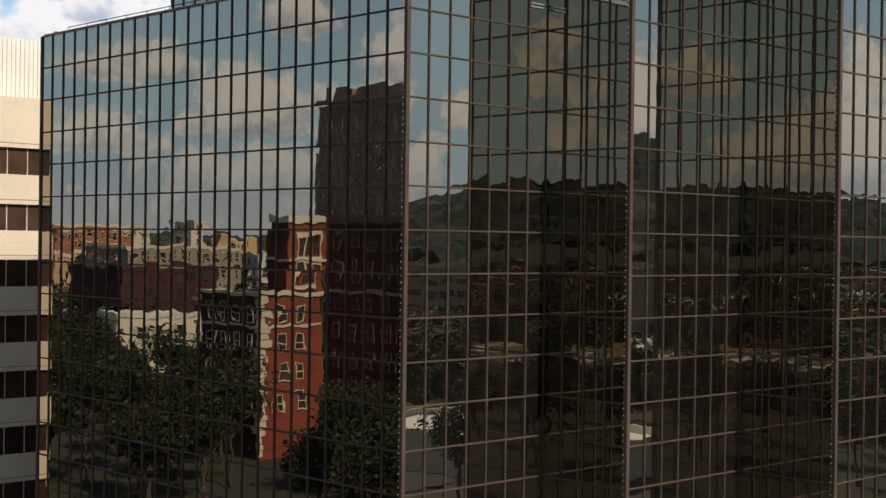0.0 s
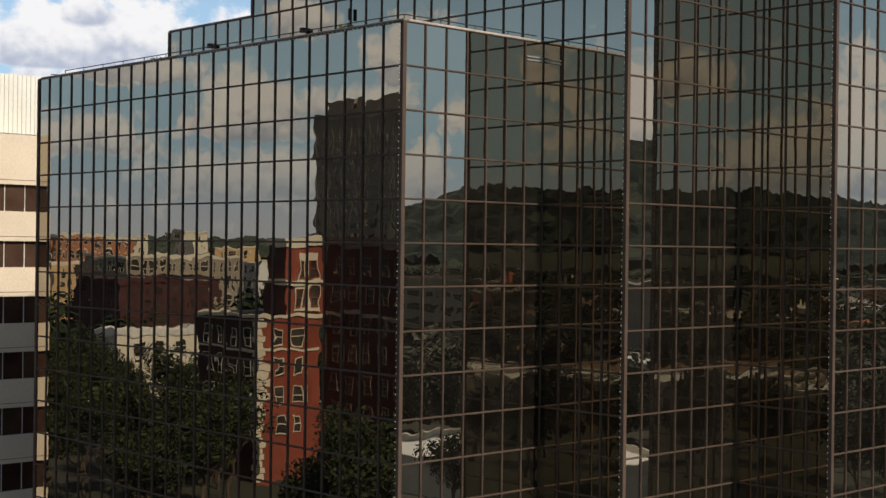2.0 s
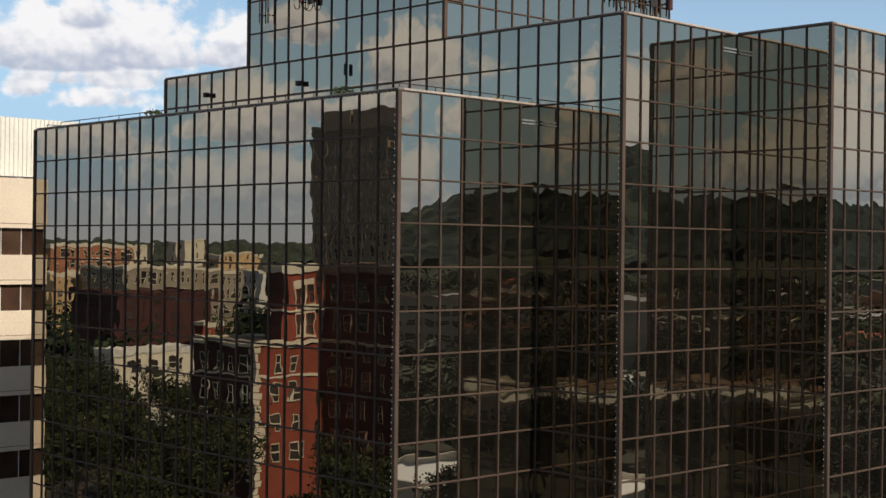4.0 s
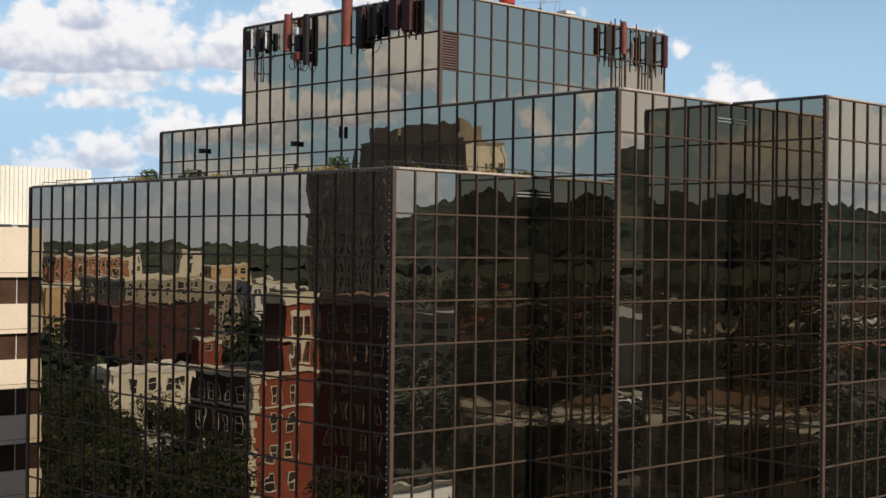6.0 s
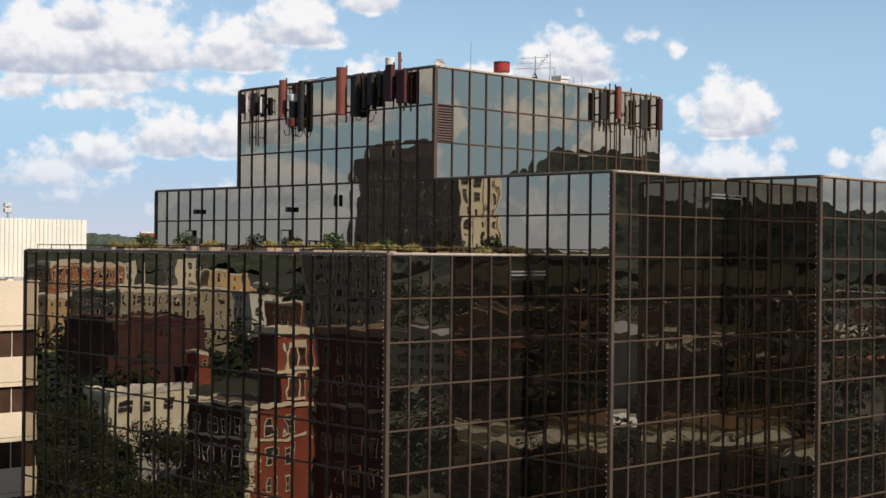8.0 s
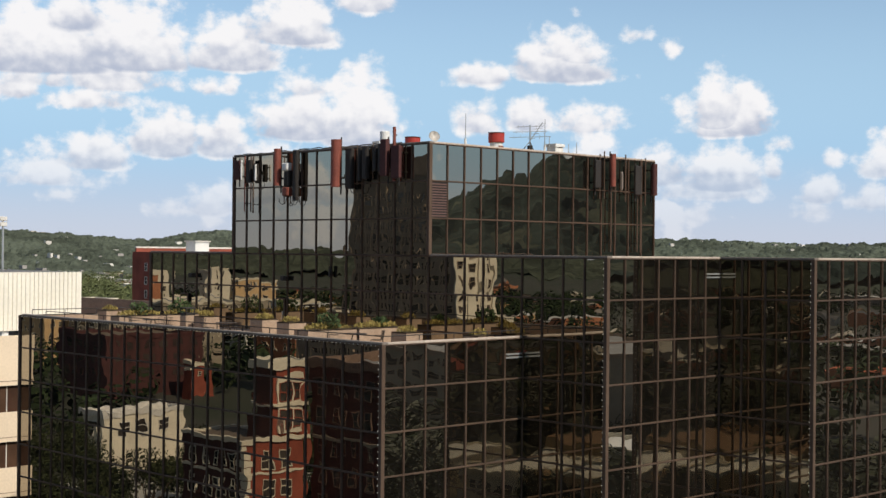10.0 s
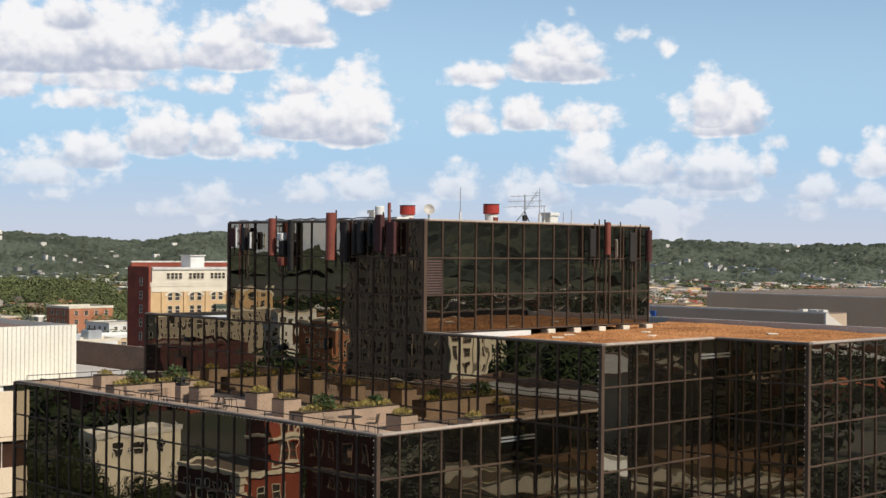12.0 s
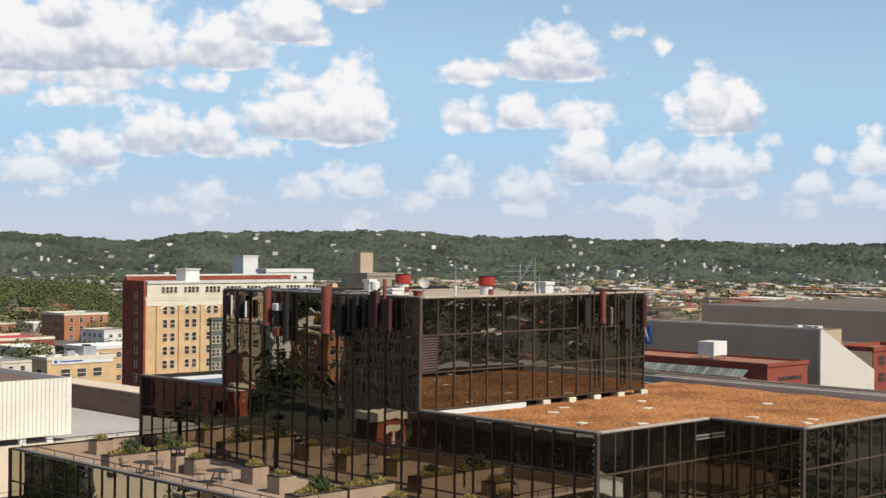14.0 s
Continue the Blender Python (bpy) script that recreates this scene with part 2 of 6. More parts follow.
def mirror_glass(name, island, wave=0.0034):
    """Bronze coated glazing; each pane is bowed in its own way."""
    m = bpy.data.materials.new(name)
    m.use_nodes = True
    t = m.node_tree
    b = t.nodes["Principled BSDF"]
    co = t.nodes.new("ShaderNodeNewGeometry")
    r = co.outputs["Random Per Island"] if island else t.nodes.new("ShaderNodeObjectInfo").outputs["Random"]
    v = t.nodes.new("ShaderNodeCombineXYZ")
    for i, k in enumerate((91.0, 57.0, 33.0)):
        link(t, mth(t, "MULTIPLY", r, k), v.inputs[i])
    ad = t.nodes.new("ShaderNodeVectorMath")
    ad.operation = "ADD"
    link(t, co.outputs["Position"], ad.inputs[0])
    link(t, v.outputs[0], ad.inputs[1])
    n = t.nodes.new("ShaderNodeTexNoise")
    n.inputs["Scale"].default_value, n.inputs["Detail"].default_value = 0.75, 1.0
    link(t, ad.outputs[0], n.inputs["Vector"])
    # sealed panes belly in or out, flat in the middle and steep at their edges
    uv = t.nodes.new("ShaderNodeUVMap")
    uvs = t.nodes.new("ShaderNodeSeparateXYZ")
    link(t, uv.outputs[0], uvs.inputs[0])
    dome = None
    for k in (0, 1):
        e = mth(t, "ABSOLUTE", mth(t, "MULTIPLY_ADD", uvs.outputs[k], 2.0, -1.0))
        e = mth(t, "SUBTRACT", 1.0, mth(t, "POWER", e, 3.2))
        dome = e if dome is None else mth(t, "MULTIPLY", dome, e)
    belly = mth(t, "MULTIPLY_ADD", mth(t, "FRACT", mth(t, "MULTIPLY", r, 37.3)), BELLY, -BELLY * 0.22)
    relief = mth(t, "ADD", mth(t, "MULTIPLY", n.outputs["Fac"], wave), mth(t, "MULTIPLY", dome, belly))
    bp = t.nodes.new("ShaderNodeBump")
    bp.inputs["Strength"].default_value, bp.inputs["Distance"].default_value = 1.0, 1.0
    link(t, relief, bp.inputs["Height"])
    link(t, bp.outputs[0], b.inputs["Normal"])
    g = t.nodes.new("ShaderNodeMix")
    g.data_type = "RGBA"
    link(t, r, g.inputs[0])
    g.inputs[6].default_value, g.inputs[7].default_value = (0.335, 0.30, 0.24, 1), (0.375, 0.335, 0.265, 1)
    link(t, g.outputs[2], b.inputs["Base Color"])
    b.inputs["Metallic"].default_value, b.inputs["Roughness"].default_value = 1.0, 0.0
    # a thin diffuse film, added to lift the blacks as veiling haze would
    black_lift, mixs = t.nodes.new("ShaderNodeBsdfDiffuse"), t.nodes.new("ShaderNodeMixShader")
    black_lift.inputs[0].default_value = (0.30, 0.25, 0.20, 1)
    film = t.nodes.new("ShaderNodeTexNoise")
    film.inputs["Scale"].default_value, film.inputs["Detail"].default_value = 0.9, 4
    link(t, co.outputs["Position"], film.inputs["Vector"])
    link(t, smooth(t, film.outputs["Fac"], 0.3, 0.7, 0.011, 0.022), mixs.inputs[0])
    link(t, b.outputs[0], mixs.inputs[1])
    link(t, black_lift.outputs[0], mixs.inputs[2])
    link(t, mixs.outputs[0], t.nodes["Material Output"].inputs[0])
    return m


GLASS, GLASS_J = mirror_glass("bronze_glass", False), mirror_glass("bronze_glass_joined", True)
BRONZE = mat("bronze_frame", (0.086, 0.057, 0.040), 0.6, 0.0, 0.3, 20, 0.5, 0.05, 0.1)
DARKBACK = mat("dark_backing", (0.012, 0.011, 0.010), 0.8)
GRAVEL = mat("roof_gravel", (0.440, 0.205, 0.082), 0.95, 0, 0.4, 7.0, 0.3, 0.8, 0.1, second=(0.165, 0.070, 0.028), fine=0.55)
FLASH = mat("pale_flashing", (0.62, 0.58, 0.52), 0.5, 0.1, 0.25)
CONC = mat("planter_concrete", (0.300, 0.215, 0.150), 0.9, 0, 0.25, 10, 0.7, 0.3)
PAVE = mat("terrace_paving", (0.350, 0.250, 0.180), 0.9, 0, 0.25, 5, 0.5, 0.2, pick=0.12)
CREAMWALL = mat("cream_precast", (0.650, 0.530, 0.390), 0.75, 0, 0.10, 6, 0.25, 0.1)
RIBBED = mat("cream_ribbed_metal", (0.720, 0.675, 0.576), 0.6, 0, 0.08, 4, 0.3, 0.05)
BROWNWIN = mat("brown_blind_window", (0.055, 0.03, 0.02), 0.15, 0, 0.35, 1.0, 0.3, 0.0, 0.5, pick=0.3)
ROOFGREY = mat("grey_roof_felt", (0.250, 0.245, 0.240), 0.9, 0, 0.3, 2, 0.15, 0.3)
ROOFWHITE = mat("white_roof_membrane", (0.70, 0.69, 0.66), 0.8, 0, 0.15, 2, 0.1, 0.2)
BROWNPANEL = mat("brown_parapet", (0.17, 0.11, 0.08), 0.8, 0, 0.3, 5, 0.4, 0.2)
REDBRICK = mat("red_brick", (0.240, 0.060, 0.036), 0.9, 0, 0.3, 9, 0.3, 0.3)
ORANGEBRICK = mat("orange_brick", (0.368, 0.152, 0.080), 0.9, 0, 0.25, 9, 0.3, 0.3)
TANBRICK = mat("tan_brick", (0.540, 0.360, 0.190), 0.9, 0, 0.18, 9, 0.3, 0.3)
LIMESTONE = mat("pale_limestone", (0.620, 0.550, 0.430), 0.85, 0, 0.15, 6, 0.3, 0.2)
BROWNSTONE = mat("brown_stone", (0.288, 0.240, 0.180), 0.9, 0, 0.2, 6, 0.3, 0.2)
# the tower's stone with the shade of its y faces put into the colour
SHADESTONE = mat("shaded_tower_stone", (0.270, 0.212, 0.160), 0.9, 0, 0.25, 6, 0.3, 0.2)
MAROON = mat("maroon_cladding", (0.068, 0.024, 0.022), 0.8, 0, 0.3)
TAUPE = mat("taupe_precast", (0.430, 0.325, 0.230), 0.9, 0, 0.12, 3, 0.06, 0.15)
WHITEPAINT = mat("white_paint", (0.624, 0.608, 0.568), 0.7, 0, 0.12)
BLUESIGN = mat("blue_sign", (0.03, 0.09, 0.30), 0.4, 0, 0.15)
WINDOW = mat("dark_window_glass", (0.055, 0.046, 0.040), 0.08, 0, 0.5, 1.5, 0.3, 0.0, 0.6, pick=0.4)
ASPHALT = mat("asphalt", (0.055, 0.053, 0.05), 0.95, 0, 0.3, 3, 0.1, 0.3)
SIDEWALK = mat("pavement_concrete", (0.38, 0.36, 0.32), 0.9, 0, 0.2, 4, 0.3, 0.2)
GROUND = mat("ground_mix", (0.024, 0.031, 0.013), 0.95, 0, 0.3, 0.02, 0.006, 0.0, second=(0.055, 0.050, 0.040))
BARK = mat("bark", (0.09, 0.065, 0.045), 0.95, 0, 0.4, 8, 1, 0.5)
# red brick darkened, standing in for shade on walls turned from the sun
DARKENED_BRICK = mat("darkened_red_brick", (0.104, 0.040, 0.028), 0.9, 0, 0.3, 9, 0.3, 0.3)
LEAF = mat("leaf", (0.031, 0.036, 0.012), 0.7, 0, 0.35, 1.2, 0.15, 0, 0.2, island=True, pick=0.35)
WOODS = mat("woods", (0.108, 0.122, 0.050), 0.9, 0, 0.45, 0.06, 0.012, 0, 0.1, island=True, pick=0.07)
# hill green greyed towards blue: distance haze put into the colour
HILLMAT = mat("hazy_wooded_hill", (0.064, 0.074, 0.054), 0.95, 0, 0.5, 0.09, 0.008, 0.0, 0.05)
SHRUB = mat("shrub_leaf", (0.055, 0.080, 0.028), 0.7, 0, 0.35, 6, 1, 0, 0.2, island=True, pick=0.3)
DRYGRASS = mat("dry_grass", (0.250, 0.190, 0.060), 0.85, 0, 0.35, 6, 1, 0, 0.1, island=True, pick=0.3)
RUST = mat("rust_red_paint", (0.190, 0.052, 0.034), 0.6, 0.0, 0.3, 12, 1, 0.1)
DARKMETAL = mat("dark_metal", (0.026, 0.022, 0.019), 0.65, 0.1, 0.3)
GALV = mat("galvanised_steel", (0.45, 0.45, 0.44), 0.45, 0.7, 0.2)
FANRED = mat("red_fan_drum", (0.33, 0.035, 0.025), 0.5, 0, 0.25)
BULB = mat("bulb_glass", (0.450, 0.420, 0.360), 0.2, 0, 0.1)
FARROOF = mat("far_roofs", (0.360, 0.315, 0.265), 0.9, 0, 0.2, 0.5, 0.05, 0, 0.1, island=True, pick=0.75)
DARKROOF = mat("dark_gravel_roof", (0.150, 0.112, 0.082), 0.95, 0, 0.2, 1.0, 0.03, 0.2)
# ridges against the sun: backlit darkness and bluish haze put into the colour
MOUNTAIN = mat("backlit_wooded_mountain", (0.033, 0.048, 0.041), 0.95, 0, 0.4, 0.03, 0.006, 0.0, 0.05)
TANROOF = mat("tan_gravel_roof", (0.40, 0.32, 0.23), 0.95, 0, 0.3, 5, 0.4, 0.4, 0.1)
NEARWOODS = mat("dark_woods", (0.030, 0.043, 0.018), 0.9, 0, 0.4, 0.05, 0.01, 0, 0.1, island=True, pick=0.3)
RENDER = mat("pale_grey_render", (0.560, 0.500, 0.430), 0.9, 0, 0.15, 3, 0.3, 0.1)
# one coping in two tones: sun put into the first, shade into the second
COPE_SUN = mat("sunlit_tan_coping", (0.42, 0.345, 0.28), 0.7, 0.1, 0.3)
COPE = mat("shaded_coping", (0.19, 0.158, 0.13), 0.7, 0.2, 0.3)
SOIL = mat("planter_soil", (0.10, 0.075, 0.045), 0.95, 0, 0.4, 12, 2, 0.4)
HOUSE = mat("pale_house", (0.440, 0.410, 0.370), 0.9, 0, 0.2, 0.5, 0.05, 0, 0.1, island=True, pick=0.45)


# ---- helpers for building ----
def box(bm, x0, x1, y0, y1, z0, z1, mi=0):
    vs = [bm.verts.new(c) for c in ((x0, y0, z0), (x1, y0, z0), (x1, y1, z0), (x0, y1, z0), (x0, y0, z1), (x1, y0, z1), (x1, y1, z1), (x0, y1, z1))]
    for q in ((0, 3, 2, 1), (4, 5, 6, 7), (0, 1, 5, 4), (1, 2, 6, 5), (2, 3, 7, 6), (3, 0, 4, 7)):
        bm.faces.new([vs[i] for i in q]).material_index = mi


def tube(bm, a, b, r0, r1=None, n=8, mi=0):
    """A round bar from a to b."""
    a, b = Vector(a), Vector(b)
    r1 = r0 if r1 is None else r1
    q = (b - a).to_track_quat("Z", "Y")
    rings = []
    for c, r in ((a, r0), (b, r1)):
        rings.append([bm.verts.new(c + q @ Vector((r * math.cos(2 * math.pi * i / n), r * math.sin(2 * math.pi * i / n), 0))) for i in range(n)])
    for i in range(n):
        bm.faces.new((rings[0][i], rings[0][(i + 1) % n], rings[1][(i + 1) % n], rings[1][i])).material_index = mi
    bm.faces.new(rings[0][::-1]).material_index = mi
    bm.faces.new(rings[1]).material_index = mi


def mesh_of(bm, *mats):
    me = bpy.data.meshes.new("mesh")
    bm.to_mesh(me)
    bm.free()
    for m in mats:
        me.materials.append(m)
    return me


def part(name, bm, material, parent, label=""):
    mats = material if isinstance(material, (list, tuple)) else (material,)
    ob = new(name, mesh_of(bm, *mats))
    ob.parent = parent
    return tagged(ob, label)


def thing(name, label, category, group="", kind="", at=(0, 0, 0)):
    ob = new(name)
    ob.empty_display_size = 0.3
    ob.location = at
    return tagged(ob, label, category, group, kind)


def soup(name, verts, faces, material, parent=None, kind=""):
    me = bpy.data.meshes.new("mesh")
    me.from_pydata(verts, [], faces)
    me.materials.append(material)
    ob = new(name, me)
    ob.parent = parent
    return tagged(ob, kind=kind)


def bevelled(bm, w=0.03, seg=1):
    bmesh.ops.bevel(bm, geom=bm.edges[:], offset=w, segments=seg, affect="EDGES", profile=0.6)
    return bm


# ---- ground, streets ----
bm = bmesh.new()
N = 24
grid = [[bm.verts.new((-5200 + 10400 * i / N, -5200 + 10400 * j / N, 0)) for j in range(N + 1)] for i in range(N + 1)]
for i in range(N):
    for j in range(N):
        bm.faces.new((grid[i][j], grid[i + 1][j], grid[i + 1][j + 1], grid[i][j + 1]))
ground = tagged(new("ground", mesh_of(bm, GROUND)), "green and grey city ground reaching to the hills", "ground", kind="structure")


def street(name, x0, x1, y0, y1, z=0.05, m=ASPHALT, label="dark asphalt city street between the blocks"):
    bm = bmesh.new()
    box(bm, x0, x1, y0, y1, z - 0.3, z)
    return tagged(new(name, mesh_of(bm, m)), label, "road" if m is ASPHALT else "pavement", kind="structure")


street("road_1", -700, 700, -27, -13)
street("road_2", 32, 46, -13, 700)
street("road_3", -700, 700, 62, 76)
street("road_4", 32, 46, -700, -27)
street("pavement_1", -47, 31, -12.7, -8, 0.18, SIDEWALK, "pale concrete pavement beside the street")
street("road_5", 62, 118, 44, 100, 0.12, ASPHALT, "dark asphalt car park by a street")

# ---- the mirror-glass office building ----
H = 1.95                       # one row of panes
ZA, ZB, ZT = 38.0, 41.9, 47.75  # terrace rim, roof rim, tower rim
BX, BY, CX, CY = 5.2, 9.07, 10.54, 17.93
TX0, TX1, TY1 = -23.85, -6.66, 27.95
AX0, BX0 = -33.15, -32.98
ROOF_BACK = 35.7
office = thing("office_building", "stepped office block clad in dark bronze mirror glass", "office building")

PANES, REST_V, REST_F = [0], [], []
prng = random.Random(5)


def strip_mesh(length, w, d):
    """A glazing bar lying along local x, with a raised cap."""
    bm = bmesh.new()
    box(bm, 0, length, -d, 0.004, -w / 2, w / 2)
    box(bm, 0, length, -d - 0.018, -d - 0.001, -w / 4, w / 4)
    return mesh_of(bm, BRONZE)


def glass_wall(name, origin, way, ncol, width, z_top, z_bot, singles=None, skip=()):
    """A curtain wall from origin along way (a unit vector in plan; the outside is to the right of it)."""
    wx, wy = way
    turn = math.atan2(wy, wx)
    base = Matrix.Translation((origin[0], origin[1], 0)) @ Matrix.Rotation(turn, 4, "Z")
    wall = new(name)
    bm = bmesh.new()
    L = ncol * width
    box(bm, 0.02, L - 0.02, 0.03, 0.30, z_bot, z_top - 0.03)
    wall.parent = office
    wall_mesh = part("backing", bm, DARKBACK, office)
    wall_mesh.matrix_local = base
    bpy.data.objects.remove(wall)
    wall = wall_mesh
    wall.name = name
    rows = int(round((z_top - z_bot) / H))
    bm = bmesh.new()
    box(bm, 0.012, width - 0.012, -0.012, 0.012, 0.012, H - 0.012)
    lay = bm.loops.layers.uv.new("UVMap")
    for f in bm.faces:
        for lp in f.loops:
            lp[lay].uv = (lp.vert.co.x / width, lp.vert.co.z / H)
    pane_mesh = mesh_of(bm, GLASS)
    for r in range(rows):
        for c in range(ncol):
            if (c, r) in skip:
                continue
            ta, tb = prng.gauss(0, 0.0008), prng.gauss(0, 0.0008)
            m = Matrix.Translation((c * width, 0, z_top - (r + 1) * H)) @ Euler((ta, 0, tb)).to_matrix().to_4x4()
            if singles and singles(c, r):
                ob = new("pane", pane_mesh)
                ob.parent = wall
                ob.matrix_local = m
                PANES[0] += 1
            else:
                k = len(REST_V)
                w = base @ m
                for x in (0.012, width - 0.012):
                    for y in (-0.012, 0.012):
                        for z in (0.012, H - 0.012):
                            REST_V.append(tuple(w @ Vector((x, y, z))))
                for q in ((0, 4, 5, 1), (2, 3, 7, 6), (0, 1, 3, 2), (4, 6, 7, 5), (1, 5, 7, 3), (0, 2, 6, 4)):
                    REST_F.append(tuple(k + i for i in q))
    hm = strip_mesh(L, 0.085, 0.045)
    for r in range(rows + 1):
        ob = new("transom", hm)
        ob.parent = wall
        ob.matrix_local = Matrix.Translation((0, -0.008, z_top - r * H - (0.02 if r == 0 else 0)))
    vm = strip_mesh(z_top - z_bot, 0.085, 0.055)
    for c in range(ncol + 1):
        ob = new("mullion", vm)
        ob.parent = wall
        ob.matrix_local = Matrix.Translation((c * width, -0.008, z_bot)) @ Euler((0, -math.pi / 2, 0)).to_matrix().to_4x4()
    return wall


glass_wall("wall_terrace_front", (AX0, 0), (1, 0), 25, -AX0 / 25, ZA, ZA - 19 * H, lambda c, r: c >= 6 and r < 11)
glass_wall("wall_terrace_side", (0, 0), (0, 1), 7, BY / 7, ZA, ZA - 19 * H, lambda c, r: r < 10)
glass_wall("wall_main_front", (BX0, BY), (1, 0), 29, (BX - BX0) / 29, ZB, ZB - 21 * H, lambda c, r: False)
glass_wall("wall_main_side", (BX, BY), (0, 1), 7, (CY - BY) / 7, ZB, ZB - 21 * H, lambda c, r: r < 3)
glass_wall("wall_step_front", (BX, CY), (1, 0), 4, (CX - BX) / 4, ZB, ZB - 21 * H)
glass_wall("wall_step_side", (CX, CY), (0, 1), 14, (ROOF_BACK - CY) / 14, ZB, ZB - 21 * H)
glass_wall("wall_tower_front", (TX0, BY), (1, 0), 13, (TX1 - TX0) / 13, ZT, ZB)
glass_wall("wall_tower_side", (TX1, BY), (0, 1), 15, (TY1 - BY) / 15, ZT, ZT - 3 * H, None, {(0, 1)})
glass_wall("wall_tower_end", (TX0, TY1), (0, -1), 15, (TY1 - BY) / 15, ZT, ZT - 3 * H)
glass_wall("wall_terrace_end", (AX0, BY), (0, -1), 7, BY / 7, ZA, ZA - 19 * H)
glass_wall("wall_main_end", (BX0, ROOF_BACK), (0, -1), 20, (ROOF_BACK - BY) / 20, ZB, ZB - 21 * H)
rest = tagged(soup("pane", REST_V, REST_F, GLASS_J, office, "stuff"), "bronze mirror-glass panes")
rest_uv = rest.data.uv_layers.new(name="UVMap")
rest_uv.data.foreach_set("uv", [c for f in REST_F for i in f for c in (float(i >> 2 & 1), float(i & 1))])

# cores, so that nothing shows through the joints
bm = bmesh.new()
box(bm, AX0 + 0.31, -0.31, 0.31, BY + 0.2, 0, ZA - 0.75)
box(bm, BX0 + 0.31, BX - 0.31, BY + 0.31, ROOF_BACK - 0.3, 0, ZB - 0.5)
box(bm, BX - 0.32, CX - 0.31, CY + 0.31, ROOF_BACK - 0.3, 0, ZB - 0.5)
box(bm, TX0 + 0.31, TX1 - 0.31, BY + 0.31, TY1 - 0.3, ZB - 0.1, ZT - 0.3)
part("core", bm, DARKBACK, office)
# metal corner posts with a row of small bulbs
for x, y, z0, z1, sx in ((0, 0, 0.9, ZA, 1), (BX, BY, 0.9, ZB, 1), (CX, CY, 0.9, ZB, 1), (TX1, BY, ZB, ZT, 1), (AX0, 0, 0.9, ZA, -1), (TX0, BY, ZB, ZT, -1), (BX0, BY, ZA - 1, ZB, -1)):
    bm = bmesh.new()
    box(bm, x - 0.13 if sx > 0 else x - 0.09, x + 0.09 if sx > 0 else x + 0.13, y - 0.09, y + 0.13, z0, z1)
    part("corner_post", bevelled(bm, 0.02), BRONZE, office)
    if sx > 0 and z1 < 45:
        bm = bmesh.new()
        k = 0
        while z0 + 0.4 + k * 0.3 < z1 and z1 > 30:
            zz = z1 - 0.2 - k * 0.3
            if zz < 10:
                break
            bmesh.ops.create_icosphere(bm, subdivisions=1, radius=0.026, matrix=Matrix.Translation((x - 0.115, y - 0.115, zz)))
            k += 1
        ob = part("bulb_string", bm, BULB, office, "row of small clear bulbs")
        tagged(ob, kind="stuff")

# roof decks
bm = bmesh.new()
box(bm, AX0 + 0.3, 0 - 0.3, 0.3, BY - 0.02, ZA - 0.75, ZA - 0.62)
deck = part("terrace_deck", bm, PAVE, office, "pinkish concrete terrace paving")
bm = bmesh.new()
for x0, x1, y0 in ((TX1 - 4, BX - 0.3, BY + 0.3), (BX - 0.3, CX - 0.3, CY + 0.3)):
    xs = np.linspace(x0, x1, max(2, int((x1 - x0) / 0.095)))
    ys = np.linspace(y0, ROOF_BACK - 0.2, max(2, int((ROOF_BACK - 0.2 - y0) / 0.095)))
    vg = [[bm.verts.new((x, y, ZB - 0.36 + 0.07 * noise.noise((x * 0.35, y * 0.35, 0)) + prng.uniform(-0.05, 0.05))) for y in ys] for x in xs]
    for i in range(len(xs) - 1):
        for j in range(len(ys) - 1):
            bm.faces.new((vg[i][j], vg[i + 1][j], vg[i + 1][j + 1], vg[i][j + 1]))
part("gravel_roof", bm, GRAVEL, office, "rust-brown gravel ballast")
bm = bmesh.new()
box(bm, BX0 + 0.3, TX0 - 0.1, BY + 0.3, ROOF_BACK - 0.3, ZB - 0.4, ZB - 0.22)
part("flat_roof", bm, ROOFWHITE, office, "white membrane roof")
bm = bmesh.new()
box(bm, TX0 + 0.2, TX1 - 0.2, BY + 0.2, TY1 - 0.2, ZT - 0.35, ZT - 0.18)
part("tower_roof", bm, TANROOF, office, "tan gravel roof")
for a_ in ((AX0 + 0.31, -0.31, 0.31, 0.42), (-0.42, -0.31, 0.43, BY - 0.1), (AX0 + 0.31, AX0 + 0.42, 0.43, BY - 0.1)):
    bm = bmesh.new()
    box(bm, *a_, ZA - 0.62, ZA - 0.03)
    part("upstand", bm, CONC, office)
# copings
def coping(x0, y0, x1, y1, z, w=0.34, h=0.09, m=FLASH):
    bm = bmesh.new()
    dx_, dy_ = (x1 - x0), (y1 - y0)
    if abs(dx_) > abs(dy_):
        box(bm, min(x0, x1), max(x0, x1), y0 - 0.07, y0 + w - 0.07, z - 0.02, z + h)
    else:
        box(bm, x0 - w + 0.07, x0 + 0.07, min(y0, y1), max(y0, y1), z - 0.02, z + h)
    return part("coping", bevelled(bm, 0.02), m, office)


# shaded -y rims take the dark tone, sunlit +x rims the pale one
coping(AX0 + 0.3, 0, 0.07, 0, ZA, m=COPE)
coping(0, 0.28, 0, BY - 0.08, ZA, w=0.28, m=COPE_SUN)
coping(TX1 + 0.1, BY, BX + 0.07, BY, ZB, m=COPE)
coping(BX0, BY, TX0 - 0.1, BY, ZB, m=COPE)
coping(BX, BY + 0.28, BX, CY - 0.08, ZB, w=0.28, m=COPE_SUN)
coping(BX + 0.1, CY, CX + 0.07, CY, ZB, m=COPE)
